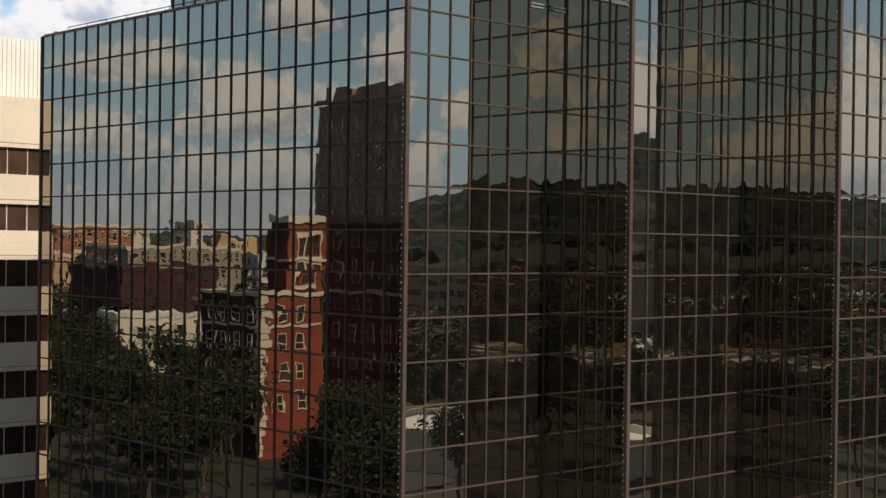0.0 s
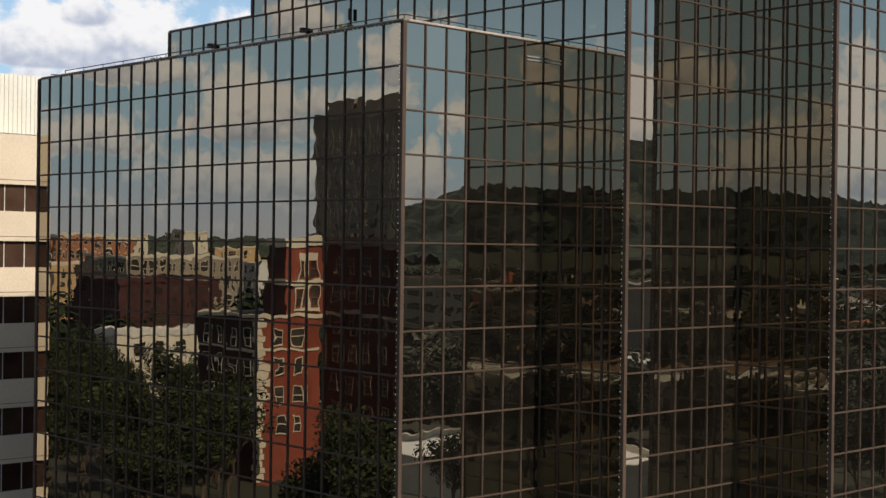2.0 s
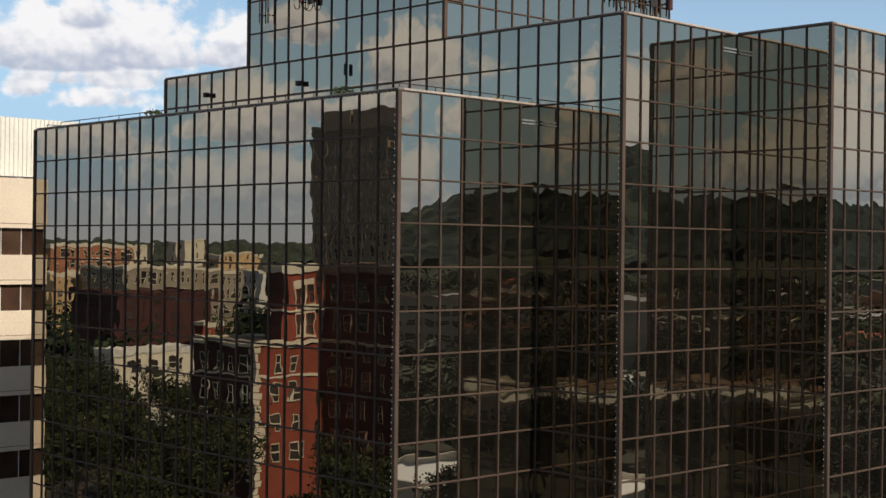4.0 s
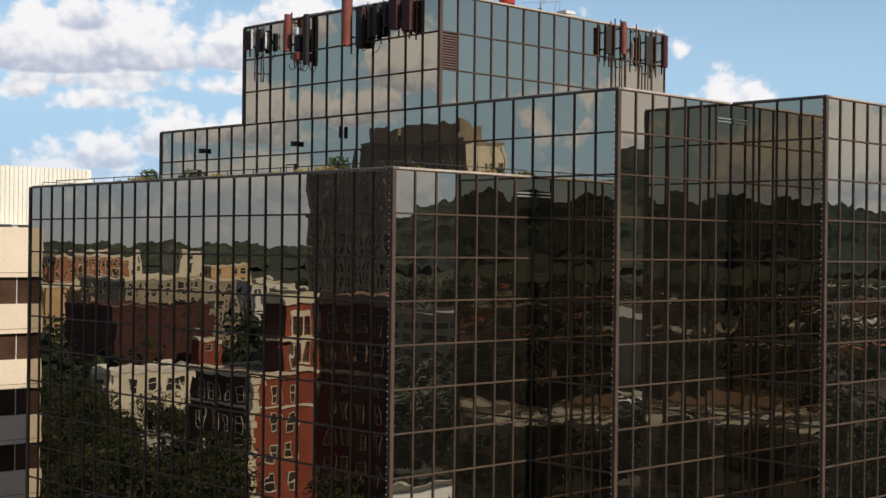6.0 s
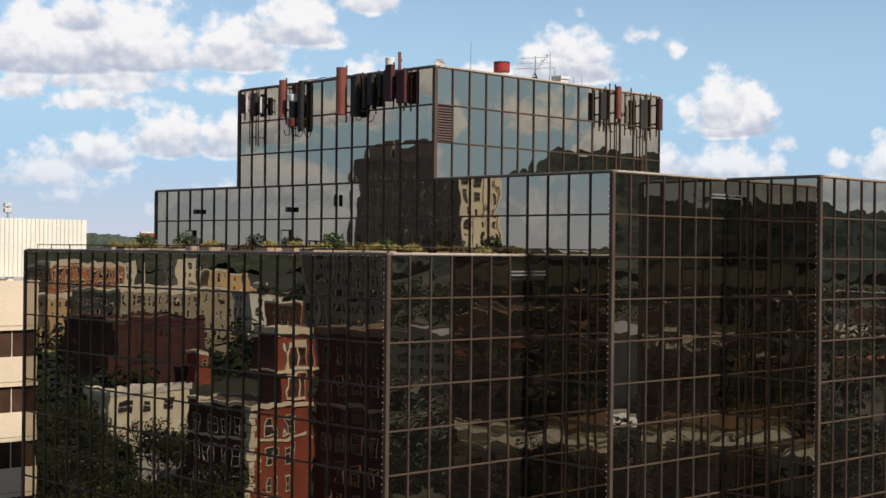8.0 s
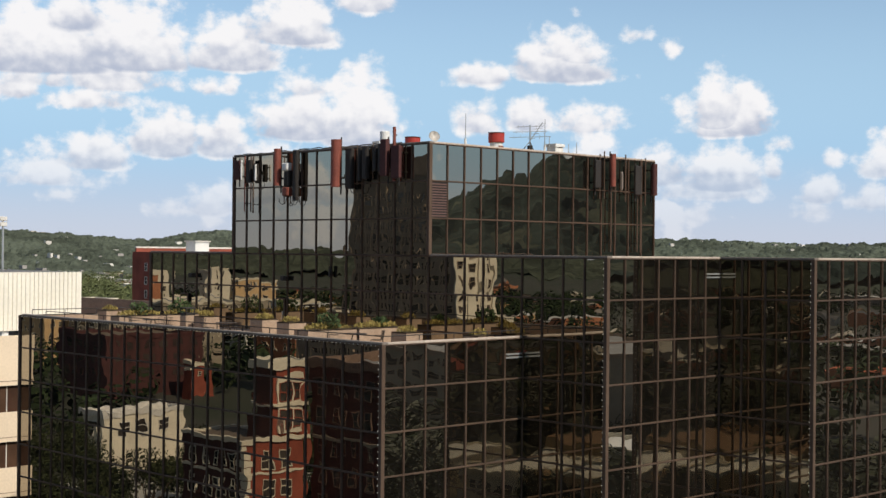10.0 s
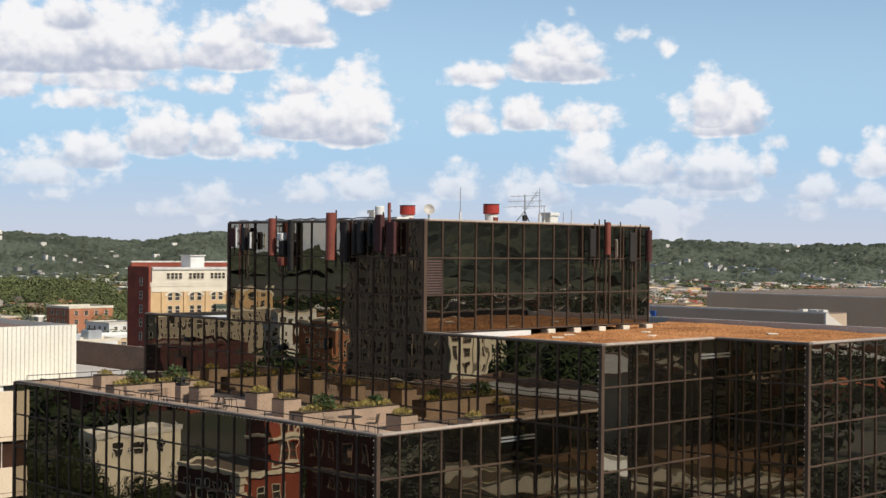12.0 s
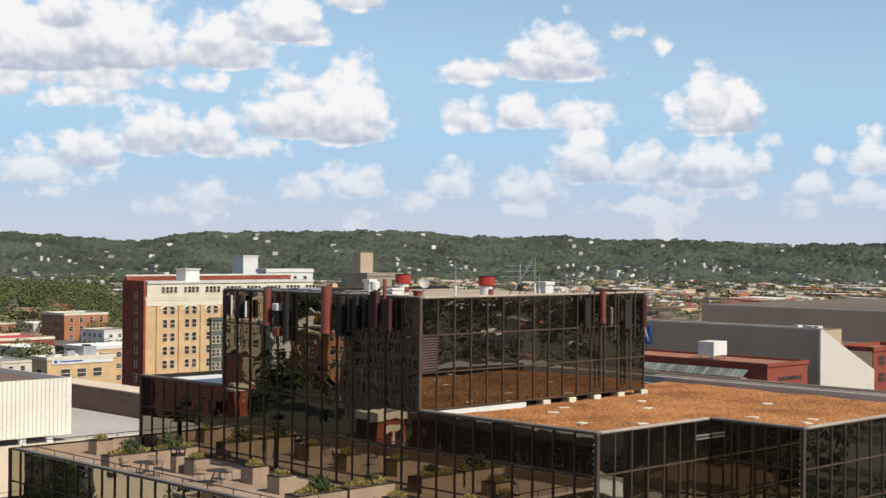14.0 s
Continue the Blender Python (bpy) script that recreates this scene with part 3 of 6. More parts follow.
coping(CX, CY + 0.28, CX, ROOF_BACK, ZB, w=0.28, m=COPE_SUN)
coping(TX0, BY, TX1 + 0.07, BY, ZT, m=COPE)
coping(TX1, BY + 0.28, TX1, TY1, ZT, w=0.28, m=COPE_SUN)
# back ledge of the gravel roof: white flashing strip, grey wall and a dark capped rail
bm = bmesh.new()
box(bm, TX1 - 6, CX - 0.3, ROOF_BACK - 0.1, ROOF_BACK + 0.12, ZB - 0.5, ZB - 0.02)
part("roof_flashing", bm, FLASH, office, "white metal flashing")
bm = bmesh.new()
box(bm, -30, CX - 0.1, ROOF_BACK + 0.13, ROOF_BACK + 6.4, ZB - 1.3, ZB - 0.75)
part("rear_deck", bm, RENDER, office, "pale grey lower roof strip")
bm = bmesh.new()
box(bm, -30, CX - 0.1, ROOF_BACK + 0.2, ROOF_BACK + 6.3, 0, ZB - 1.31)
part("rear_core", bm, DARKBACK, office)
bm = bmesh.new()
box(bm, -16, CX - 0.1, ROOF_BACK + 5.85, ROOF_BACK + 6.5, ZB - 0.74, ZB - 0.47)
part("rear_wall", bm, RENDER, office, "pale grey rear parapet")
bm = bmesh.new()
box(bm, -16.05, CX - 0.05, ROOF_BACK + 5.8, ROOF_BACK + 6.55, ZB - 0.468, ZB - 0.40)
part("rear_cap", bm, BROWNPANEL, office, "dark brown capping on the rear wall")
# white curb and piers under the tower's side wall
bm = bmesh.new()
box(bm, TX1 - 0.35, TX1 + 0.05, BY + 0.3, BY + 8.2, ZB - 0.5, ZT - 3 * H - 0.09)
part("tower_curb", bm, WHITEPAINT, office, "white painted curb wall")
for i in range(5):
    y = BY + 9.6 + i * 2.25
    bm = bmesh.new()
    box(bm, TX1 - 0.5, TX1 + 0.12, y, y + 0.62, ZB - 0.5, ZT - 3 * H - 0.09)
    part("pier", bevelled(bm, 0.03), LIMESTONE, office)
# louvre in the tower's side
bm = bmesh.new()
wy = (TY1 - BY) / 15
box(bm, TX1 - 0.1, TX1 + 0.015, BY + 0.02, BY + wy, ZT - 2 * H, ZT - H)
louvre = part("louvre", bm, DARKMETAL, office, "slatted metal vent")
SLAT = mat("louvre_slat", (0.15, 0.092, 0.078), 0.6, 0.1, 0.2)
for i in range(13):
    z = ZT - 2 * H + 0.1 + i * 0.138
    bm = bmesh.new()
    box(bm, TX1 + 0.017, TX1 + 0.07, BY + 0.08, BY + wy - 0.07, z, z + 0.06)
    part("slat", bm, SLAT, louvre)
# small wall lamps over the terrace doors, and the doors
for x in (-28.9, -19.0):
    bm = bmesh.new()
    box(bm, x - 0.42, x + 0.42, BY - 0.16, BY - 0.1, 37.4, 39.35)
    box(bm, x - 0.33, x + 0.33, BY - 0.172, BY - 0.161, 37.5, 39.27, 1)
    d = part("terrace_door", bm, (BRONZE, GLASS), office, "bronze framed glass door")
    bm = bmesh.new()
    tube(bm, (x + 0.26, BY - 0.2, 38.1), (x + 0.26, BY - 0.2, 38.6), 0.018)
    part("door_handle", bm, GALV, d)
for x, z in ((-27.9, 40.5), (-18.5, 40.5)):
    bm = bmesh.new()
    box(bm, x - 0.2, x + 0.1, BY - 0.4, BY - 0.1, z - 0.14, z + 0.14)
    box(bm, x + 0.1, x + 0.22, BY - 0.3, BY - 0.12, z - 0.1, z + 0.1)
    part("wall_lamp", bevelled(bm, 0.02), DARKMETAL, office, "dark metal floodlight box")
for x, z in ((-14.4, 40.95),):
    bm = bmesh.new()
    box(bm, x - 0.06, x + 0.06, BY - 0.3, BY - 0.1, z - 0.32, z + 0.32)
    part("sensor_box", bevelled(bm, 0.02), DARKMETAL, office)
# broken vent bars high on the side walls
for x, y, z in ((0, BY, ZA - 0.75), (BX, CY, ZB - 0.75)):
    for k in (0, 0.16):
        bm = bmesh.new()
        box(bm, x - 0.02, x + 0.1, y - 1.25, y - 0.12, z - k - 0.05, z - k + 0.02)
        part("vent_bar", bm, GALV, office)
# rail round the terrace
for x0, y0, x1, y1 in ((AX0 + 2.6, 0.3, -0.3, 0.3), (-0.3, 0.3, -0.3, BY - 0.2), (AX0 + 0.35, 0.6, AX0 + 0.35, BY - 0.2)):
    rail = thing("terrace_railing", "thin dark metal handrail along the roof terrace edge", "railing", "terrace railings")
    for z in (ZA + 0.34,):
        bm = bmesh.new()
        tube(bm, (x0, y0, z), (x1, y1, z), 0.026, n=6)
        part("rail", bm, DARKMETAL, rail)
    L = math.hypot(x1 - x0, y1 - y0)
    for i in range(int(L / 2.2) + 1):
        f = min(1, i * 2.2 / L)
        bm = bmesh.new()
        tube(bm, (x0 + (x1 - x0) * f, y0 + (y1 - y0) * f, ZA - 0.62), (x0 + (x1 - x0) * f, y0 + (y1 - y0) * f, ZA + 0.34), 0.022, n=6)
        part("post", bm, DARKMETAL, rail)
# row of small bulbs along the terrace front's rim
bm = bmesh.new()
x = AX0 + 0.4
while x < -0.1:
    bmesh.ops.create_icosphere(bm, subdivisions=1, radius=0.022, matrix=Matrix.Translation((x, -0.09, ZA - 0.06)))
    x += 0.3
tagged(part("bulb_string", bm, BULB, office, "row of small clear bulbs along the rim"), kind="stuff")


# ---- plants and furniture on the terrace ----
def leaves(n, rx, ry, rz, size, rng, base=(0, 0, 0), up=False):
    """Many small blades or leaves within a rounded heap."""
    vs, fs = [], []
    for _ in range(n):
        while True:
            p = Vector((rng.uniform(-1, 1), rng.uniform(-1, 1), rng.uniform(0 if up else -1, 1)))
            if p.length < 1 and p.length > 0.35:
                break
        c = Vector((p.x * rx, p.y * ry, p.z * rz)) + Vector(base)
        d = Vector((rng.gauss(0, 1), rng.gauss(0, 1), abs(rng.gauss(0, 1)) + (1.5 if up else 0))).normalized()
        e = d.orthogonal().normalized()
        e.rotate(Matrix.Rotation(rng.uniform(0, 6.28), 3, d))
        s = size * rng.uniform(0.6, 1.3)
        k = len(vs)
        w = 0.22 if up else 0.5
        vs += [tuple(c - e * s * w * 0.6), tuple(c + d * s * 0.6 - e * s * w), tuple(c + d * s * 1.25), tuple(c + d * s * 0.6 + e * s * w)]
        fs.append((k, k + 1, k + 2, k + 3))
    return vs, fs


ZF = ZA - 0.62
trng = random.Random(11)


def planter(x0, x1, y0, y1, h, label, plants, bush=()):
    cx_, cy_ = (x0 + x1) / 2, (y0 + y1) / 2
    p = thing("planter", label, "planter", "terrace planters", at=(cx_, cy_, ZF))
    hx, hy = (x1 - x0) / 2, (y1 - y0) / 2
    bm = bmesh.new()
    box(bm, -hx, hx, -hy, hy, 0, h)
    bm.faces.ensure_lookup_table()
    top = [f for f in bm.faces if f.normal.z > 0.5 or all(v.co.z > h - 0.01 for v in f.verts)][:1]
    r = bmesh.ops.inset_region(bm, faces=top, thickness=0.09)
    for f in top:
        for v in f.verts:
            v.co.z -= 0.05
    part("tub", bm, CONC, p)
    bm = bmesh.new()
    box(bm, -hx + 0.1, hx - 0.1, -hy + 0.1, hy - 0.1, h - 0.045, h - 0.005)
    part("soil", bm, SOIL, p)
    n = int(170 * (2 * hx) * (2 * hy) * plants) + 20
    vs, fs = leaves(n, hx - 0.05, hy - 0.05, 0.26, 0.13, trng, (0, 0, h - 0.02), True)
    soup("grass", vs, fs, DRYGRASS, p, "stuff")
    for bx_, by_, r_ in bush:
        vs, fs = leaves(260, r_, r_, r_ * 0.75, 0.15, trng, (bx_, by_, h + r_ * 0.5))
        soup("shrub", vs, fs, SHRUB, p, "stuff")
    return p


planter(-31.75, -30.75, 4.5, 5.65, 0.9, "square brown concrete planter with dry grass at the terrace corner", 0.8)
planter(-25.9, -24.95, 1.9, 5.02, 0.85, "long concrete planter with a rounded pale-flowered shrub and dry grass", 1.0, ((0, 0.1, 0.6),))
planter(-25.95, -25.05, 5.2, 8.1, 0.85, "long concrete planter with a large flowering shrub beside the glass wall", 1.0, ((0, -0.2, 0.72),))
planter(-21.1, -20.1, 4.4, 5.45, 0.95, "square concrete planter overgrown with yellow dry grass", 1.6)
planter(-16.75, -15.65, 5.15, 6.25, 0.95, "square dark-sided concrete planter with yellow grass", 1.6)
planter(-13.25, -12.2, 4.3, 5.45, 0.95, "square concrete planter with short pale grass", 0.8)
planter(-8.5, -7.4, 1.75, 4.85, 0.85, "long concrete planter with a low green shrub", 1.0, ((0, 0.15, 0.6),))
planter(-8.5, -7.4, 5.03, 8.1, 0.85, "long concrete planter full of yellowing plants", 1.2, ((0, 0.4, 0.36),))
planter(-5.0, -3.9, 5.0, 6.1, 0.8, "square concrete planter with tall dry grass near the terrace end", 1.6)
planter(0.2 - 2.4, -1.2, 7.2, 8.3, 0.7, "small concrete planter with sparse grass by the glass corner", 0.8)

IRON = mat("dark_garden_metal", (0.06, 0.045, 0.035), 0.6, 0.3, 0.3)


def table(x, y):
    t = thing("terrace_table", "round metal garden table on the roof terrace", "table", "terrace tables", at=(x, y, ZF))
    bm = bmesh.new()
    tube(bm, (0, 0, 0.71), (0, 0, 0.74), 0.6, n=20)
    part("tabletop", bevelled(bm, 0.006), IRON, t)
    for a in range(4):
        c, s = math.cos(a * math.pi / 2), math.sin(a * math.pi / 2)
        bm = bmesh.new()
        tube(bm, (0.12 * c, 0.12 * s, 0.71), (0.42 * c, 0.42 * s, 0), 0.02, n=6)
        part("leg", bm, IRON, t)
    return t


def chair(x, y, a):
    t = thing("terrace_chair", "dark metal garden chair with an open back", "chair", "terrace chairs")
    t.matrix_world = pose(x, y, ZF, 0, 0, a)
    bm = bmesh.new()
    box(bm, -0.25, 0.25, -0.25, 0.25, 0.43, 0.46)
    part("seat", bevelled(bm, 0.01), IRON, t)
    bm = bmesh.new()
    tube(bm, (-0.25, 0.33, 0.9), (0.25, 0.33, 0.9), 0.018, n=6)
    back_ = part("backrest", bm, IRON, t)
    for i in range(6):
        bm = bmesh.new()
        tube(bm, (-0.22 + i * 0.088, 0.25, 0.46), (-0.22 + i * 0.088, 0.33, 0.9), 0.012, n=5)
        part("bar", bm, IRON, back_)
    for sx in (-1, 1):
        for sy in (-1, 1):
            bm = bmesh.new()
            tube(bm, (0.22 * sx, 0.22 * sy, 0.44), (0.26 * sx, 0.27 * sy, 0), 0.014, n=6)
            part("leg", bm, IRON, t)
        bm = bmesh.new()
        tube(bm, (0.26 * sx, -0.2, 0.66), (0.26 * sx, 0.3, 0.66), 0.014, n=6)
        part("armrest", bm, IRON, t)
    return t


ch0 = chair(-21.6, 3.0, 240)
table(-22.5, 2.6)
copy_thing(ch0, pose(-23.4, 2.0, ZF, 0, 0, 130))
copy_thing(ch0, pose(-23.1, 3.5, ZF, 0, 0, 40))
table(-17.4, 4.0)
copy_thing(ch0, pose(-18.4, 3.5, ZF, 0, 0, 110))
copy_thing(ch0, pose(-16.6, 3.4, ZF, 0, 0, 250))
copy_thing(ch0, pose(-17.9, 5.0, ZF, 0, 0, 20))
table(-5.6, 3.2)
copy_thing(ch0, pose(-6.4, 2.6, ZF, 0, 0, 140))
copy_thing(ch0, pose(-4.8, 3.9, ZF, 0, 0, 300))
bm = bmesh.new()
litter = thing("litter_bin", "square concrete litter bin with a dark hooded lid", "litter bin", at=(-21.95, 4.55, ZF))
box(bm, -0.32, 0.32, -0.32, 0.32, 0, 0.95)
part("body", bevelled(bm, 0.03), CONC, litter)
bm = bmesh.new()
box(bm, -0.3, 0.3, -0.3, 0.3, 0.95, 1.1)
box(bm, -0.33, 0.33, -0.33, 0.33, 1.32, 1.4)
for sx in (-0.28, 0.28):
    for sy in (-0.28, 0.28):
        box(bm, sx - 0.03, sx + 0.03, sy - 0.03, sy + 0.03, 1.1, 1.32)
part("lid", bm, DARKMETAL, litter)


# ---- equipment on the tower ----
def panel_antenna(x, y, z, h, facing, w=0.3, d=0.2, m=RUST, label="rust-red panel aerial on a pole bracket", rounded=False):
    """facing 0: on a -y wall; 1: on a +x wall."""
    a = thing("panel_antenna", label, "aerial", "tower aerials", at=(x, y, z))
    if facing:
        a.rotation_euler = (0, 0, math.pi / 2)
    bm = bmesh.new()
    if rounded:
        tube(bm, (0, -0.24 - w / 2, 0), (0, -0.24 - w / 2, h), w / 2, n=16)
        part("radome", bm, m, a)
    else:
        box(bm, -w / 2, w / 2, -d - 0.28, -0.28, 0, h)
        part("radome", bevelled(bm, 0.05, 2), m, a)
    bm = bmesh.new()
    tube(bm, (0, -0.17, -0.4), (0, -0.17, h + 0.15), 0.045)
    part("pole", bm, DARKMETAL, a)
    for k in (0.2, 0.8):
        bm = bmesh.new()
        box(bm, -0.07, 0.07, -0.3, 0.0, h * k - 0.05, h * k + 0.05)
        part("bracket", bm, DARKMETAL, a)
    return a


def radio_box(x, y, z, w, h, d, facing, m=DARKMETAL, label="dark radio unit hung on the glass wall"):
    a = thing("radio_unit", label, "radio unit", "tower radio units", at=(x, y, z))
    if facing:
        a.rotation_euler = (0, 0, math.pi / 2)
    bm = bmesh.new()
    box(bm, -w / 2, w / 2, -d - 0.16, -0.16, 0, h)
    part("casing", bevelled(bm, 0.03), m, a)
    bm = bmesh.new()
    box(bm, -w * 0.38, w * 0.38, -d - 0.2, -d - 0.162, h * 0.08, h * 0.92)
    part("cover", bevelled(bm, 0.012), m, a)
    bm = bmesh.new()
    box(bm, -0.05, 0.05, -0.17, 0.0, h * 0.4, h * 0.6)
    part("bracket", bm, DARKMETAL, a)
    return a


def conduit(x, y, z0, z1, facing, r=0.03, m=BRONZE):
    a = thing("conduit", "thin cable conduit clipped to the glass wall", "conduit", "tower conduits", at=(x, y, 0))
    if facing:
        a.rotation_euler = (0, 0, math.pi / 2)
    bm = bmesh.new()
    tube(bm, (0, -0.16, z0), (0, -0.16, z1), r, n=6)
    part("pipe", bm, m, a)
    for k in (0.15, 0.85):
        z = z0 + (z1 - z0) * k
        bm = bmesh.new()
        box(bm, -0.05, 0.05, -0.18, 0.0, z - 0.03, z + 0.03)
        part("clip", bm, DARKMETAL, a)


YF, XF = BY - 0.08, TX1 + 0.08
ROUND = "round rust-red tube aerial on the tower wall"
panel_antenna(-22.95, YF, 46.3, 1.15, 0, 0.66, 0.18, MAROON, "dark maroon panel aerial at the tower corner")
conduit(-22.38, YF - 0.3, 46.3, 47.45, 0, 0.06, WHITEPAINT)
radio_box(-21.85, YF, 46.1, 0.46, 1.35, 0.2, 0)
radio_box(-21.2, YF, 46.15, 0.3, 1.05, 0.2, 0)
conduit(-20.98, YF - 0.3, 46.2, 47.15, 0, 0.06, WHITEPAINT)
conduit(-22.45, YF, 44.4, 47.7, 0, 0.035, RUST)
conduit(-21.6, YF, 44.3, 47.7, 0, 0.045)
panel_antenna(-18.9, YF, 45.84, 2.13, 0, 0.42, 0.3, RUST, ROUND, True)
radio_box(-18.15, YF, 46.7, 0.5, 0.42, 0.35, 0, WHITEPAINT, "small white equipment box on the wall bracket")
radio_box(-18.1, YF, 45.8, 0.5, 0.86, 0.25, 0)
radio_box(-17.42, YF, 44.95, 0.34, 2.9, 0.2, 0, DARKMETAL, "tall dark radio unit hung on the glass wall")
radio_box(-18.1, YF, 45.24, 0.55, 0.48, 0.35, 0, RUST, "rust-red equipment box below the aerial")
conduit(-18.6, YF, 44.8, 47.6, 0)
conduit(-17.8, YF, 44.9, 47.8, 0)
panel_antenna(-13.5, YF, 45.62, 2.6, 0, 0.58, 0.4, RUST, ROUND, True)
radio_box(-12.62, YF, 45.5, 0.55, 2.2, 0.25, 0, DARKMETAL, "tall dark radio unit hung on the glass wall")
radio_box(-11.8, YF, 45.9, 0.2, 1.8, 0.18, 0)
radio_box(-11.35, YF, 46.0, 0.42, 1.75, 0.2, 0)
radio_box(-10.55, YF, 46.4, 0.26, 1.3, 0.2, 0)
radio_box(-10.1, YF, 46.35, 0.3, 1.45, 0.2, 0)
for x, z0, z1 in ((-12.15, 45.7, 47.9), (-11.55, 45.6, 47.8), (-10.85, 46.0, 47.9), (-10.3, 46.2, 47.9)):
    conduit(x, YF, z0, z1, 0, 0.035)
panel_antenna(-9.6, YF, 46.1, 1.95, 0, 0.5, 0.3, MAROON, "dark maroon panel aerial on the glass wall")
conduit(-9.15, YF, 45.85, 48.7, 0, 0.09, RUST)
panel_antenna(-8.75, YF, 45.97, 1.72, 0, 0.66, 0.2, MAROON, "wide dark maroon panel aerial on the glass wall")
can = thing("roof_canister", "white cylinder aerial on a dark bracket at the roof rim", "aerial", at=(-10.3, BY + 0.1, ZT))
bm = bmesh.new()
tube(bm, (0, 0, 0.32), (0, 0, 0.8), 0.26, n=16)
part("drum", bevelled(bm, 0.03), WHITEPAINT, can)
bm = bmesh.new()
tube(bm, (0, 0, 0), (0, 0, 0.33), 0.14, n=10)
part("bracket", bm, DARKMETAL, can)
# far end of the tower's side wall
panel_antenna(XF, 22.07, 45.9, 1.62, 1, 0.5, 0.16, DARKMETAL, "flat black panel aerial on the glass wall")
panel_antenna(XF, 23.43, 46.05, 1.9, 1, 0.32, 0.3, RUST, ROUND, True)
panel_antenna(XF, 25.82, 45.63, 1.75, 1, 0.6, 0.16, DARKMETAL, "flat black panel aerial on the glass wall")
panel_antenna(XF, 27.35, 45.65, 1.9, 1, 0.36, 0.3, MAROON, "round maroon tube aerial at the tower end", True)
radio_box(XF, 24.44, 45.86, 0.16, 1.1, 0.12, 1, COPE, "slim brownish radio unit on the glass wall")
for y, z0, z1 in ((22.52, 45.3, 47.9), (22.92, 45.3, 48.1), (23.57, 42.2, 45.9), (23.95, 42.2, 47.9), (24.9, 45.2, 48.0), (26.05, 42.2, 45.7), (26.36, 42.2, 47.8), (26.8, 45.0, 47.9)):
    conduit(XF, y, z0, z1, 1, 0.04)


def cable(points, r, m, label="slack black cable along the tower roof"):
    """A cable as a chain of short round bars."""
    a = thing("cable", label, "cable", "tower cables", at=points[0])
    bm = bmesh.new()
    o = Vector(points[0])
    for p, q in zip(points, points[1:]):
        tube(bm, Vector(p) - o, Vector(q) - o, r, n=5)
    part("sheath", bm, m, a)


carng = random.Random(17)
for y, z, x0, x1, r, m in ((BY + 0.35, 0.10, -23.4, -10.6, 0.035, GALV), (BY + 0.6, 0.16, -21.0, -9.0, 0.03, DARKMETAL), (BY + 0.85, 0.05, -19.5, -8.0, 0.04, FLASH), (BY + 0.2, 0.16, -17.8, -12.0, 0.025, DARKMETAL), (BY + 1.3, 0.06, -22.0, -13.0, 0.04, GALV)):
    pts, x = [], x0
    while x < x1:
        pts.append((x, y + carng.uniform(-0.08, 0.08), ZT + z + carng.uniform(-0.04, 0.07)))
        x += carng.uniform(0.35, 0.7)
    cable(pts, r, m)
for x, z, w in ((-18.5, 45.1, 0.35), (-17.7, 45.0, 0.28), (-12.2, 45.6, 0.3), (-21.6, 46.1, 0.25)):
    cable([(x + w * math.cos(k * math.pi / 6), YF - 0.35, z - 0.35 * math.sin(k * math.pi / 6)) for k in range(7)], 0.022, DARKMETAL, "looped black cable hanging under radio units")
for i in range(9):
    st = thing("cable_stand", "small galvanised stand under the roof cables", "stand", "cable stands", at=(-23.0 + i * 1.75 + carng.uniform(-0.3, 0.3), BY + 0.7, ZT - 0.18))
    bm = bmesh.new()
    box(bm, -0.05, 0.05, -0.45, 0.45, 0.22, 0.28)
    part("bar", bm, GALV, st)
    for sy in (-0.38, 0.38):
        bm = bmesh.new()
        box(bm, -0.03, 0.03, sy - 0.03, sy + 0.03, 0, 0.22)
        part("leg", bm, GALV, st)


def roof_fan(x, y):
    f = thing("roof_fan", "white roof exhaust fan with a red drum top", "roof fan", "tower roof fans", at=(x, y, ZT - 0.18))
    bm = bmesh.new()
    tube(bm, (0, 0, 0), (0, 0, 0.7), 0.36, n=16)
    base_ = part("base", bm, WHITEPAINT, f)
    bm = bmesh.new()
    box(bm, 0.24, 0.4, -0.16, 0.16, 0.2, 0.52)
    part("hatch", bm, RUST, base_)
    bm = bmesh.new()
    tube(bm, (0, 0, 0.7), (0, 0, 1.24), 0.46, n=20)
    part("drum", bevelled(bm, 0.04), FANRED, f)
    bm = bmesh.new()
    tube(bm, (0, 0, 1.24), (0, 0, 1.27), 0.48, n=20)
    part("rim", bm, DARKMETAL, f)
    return f


fan = roof_fan(-8.6, 16.05)
copy_thing(fan, pose(-14.5, 15.1, ZT - 0.18))


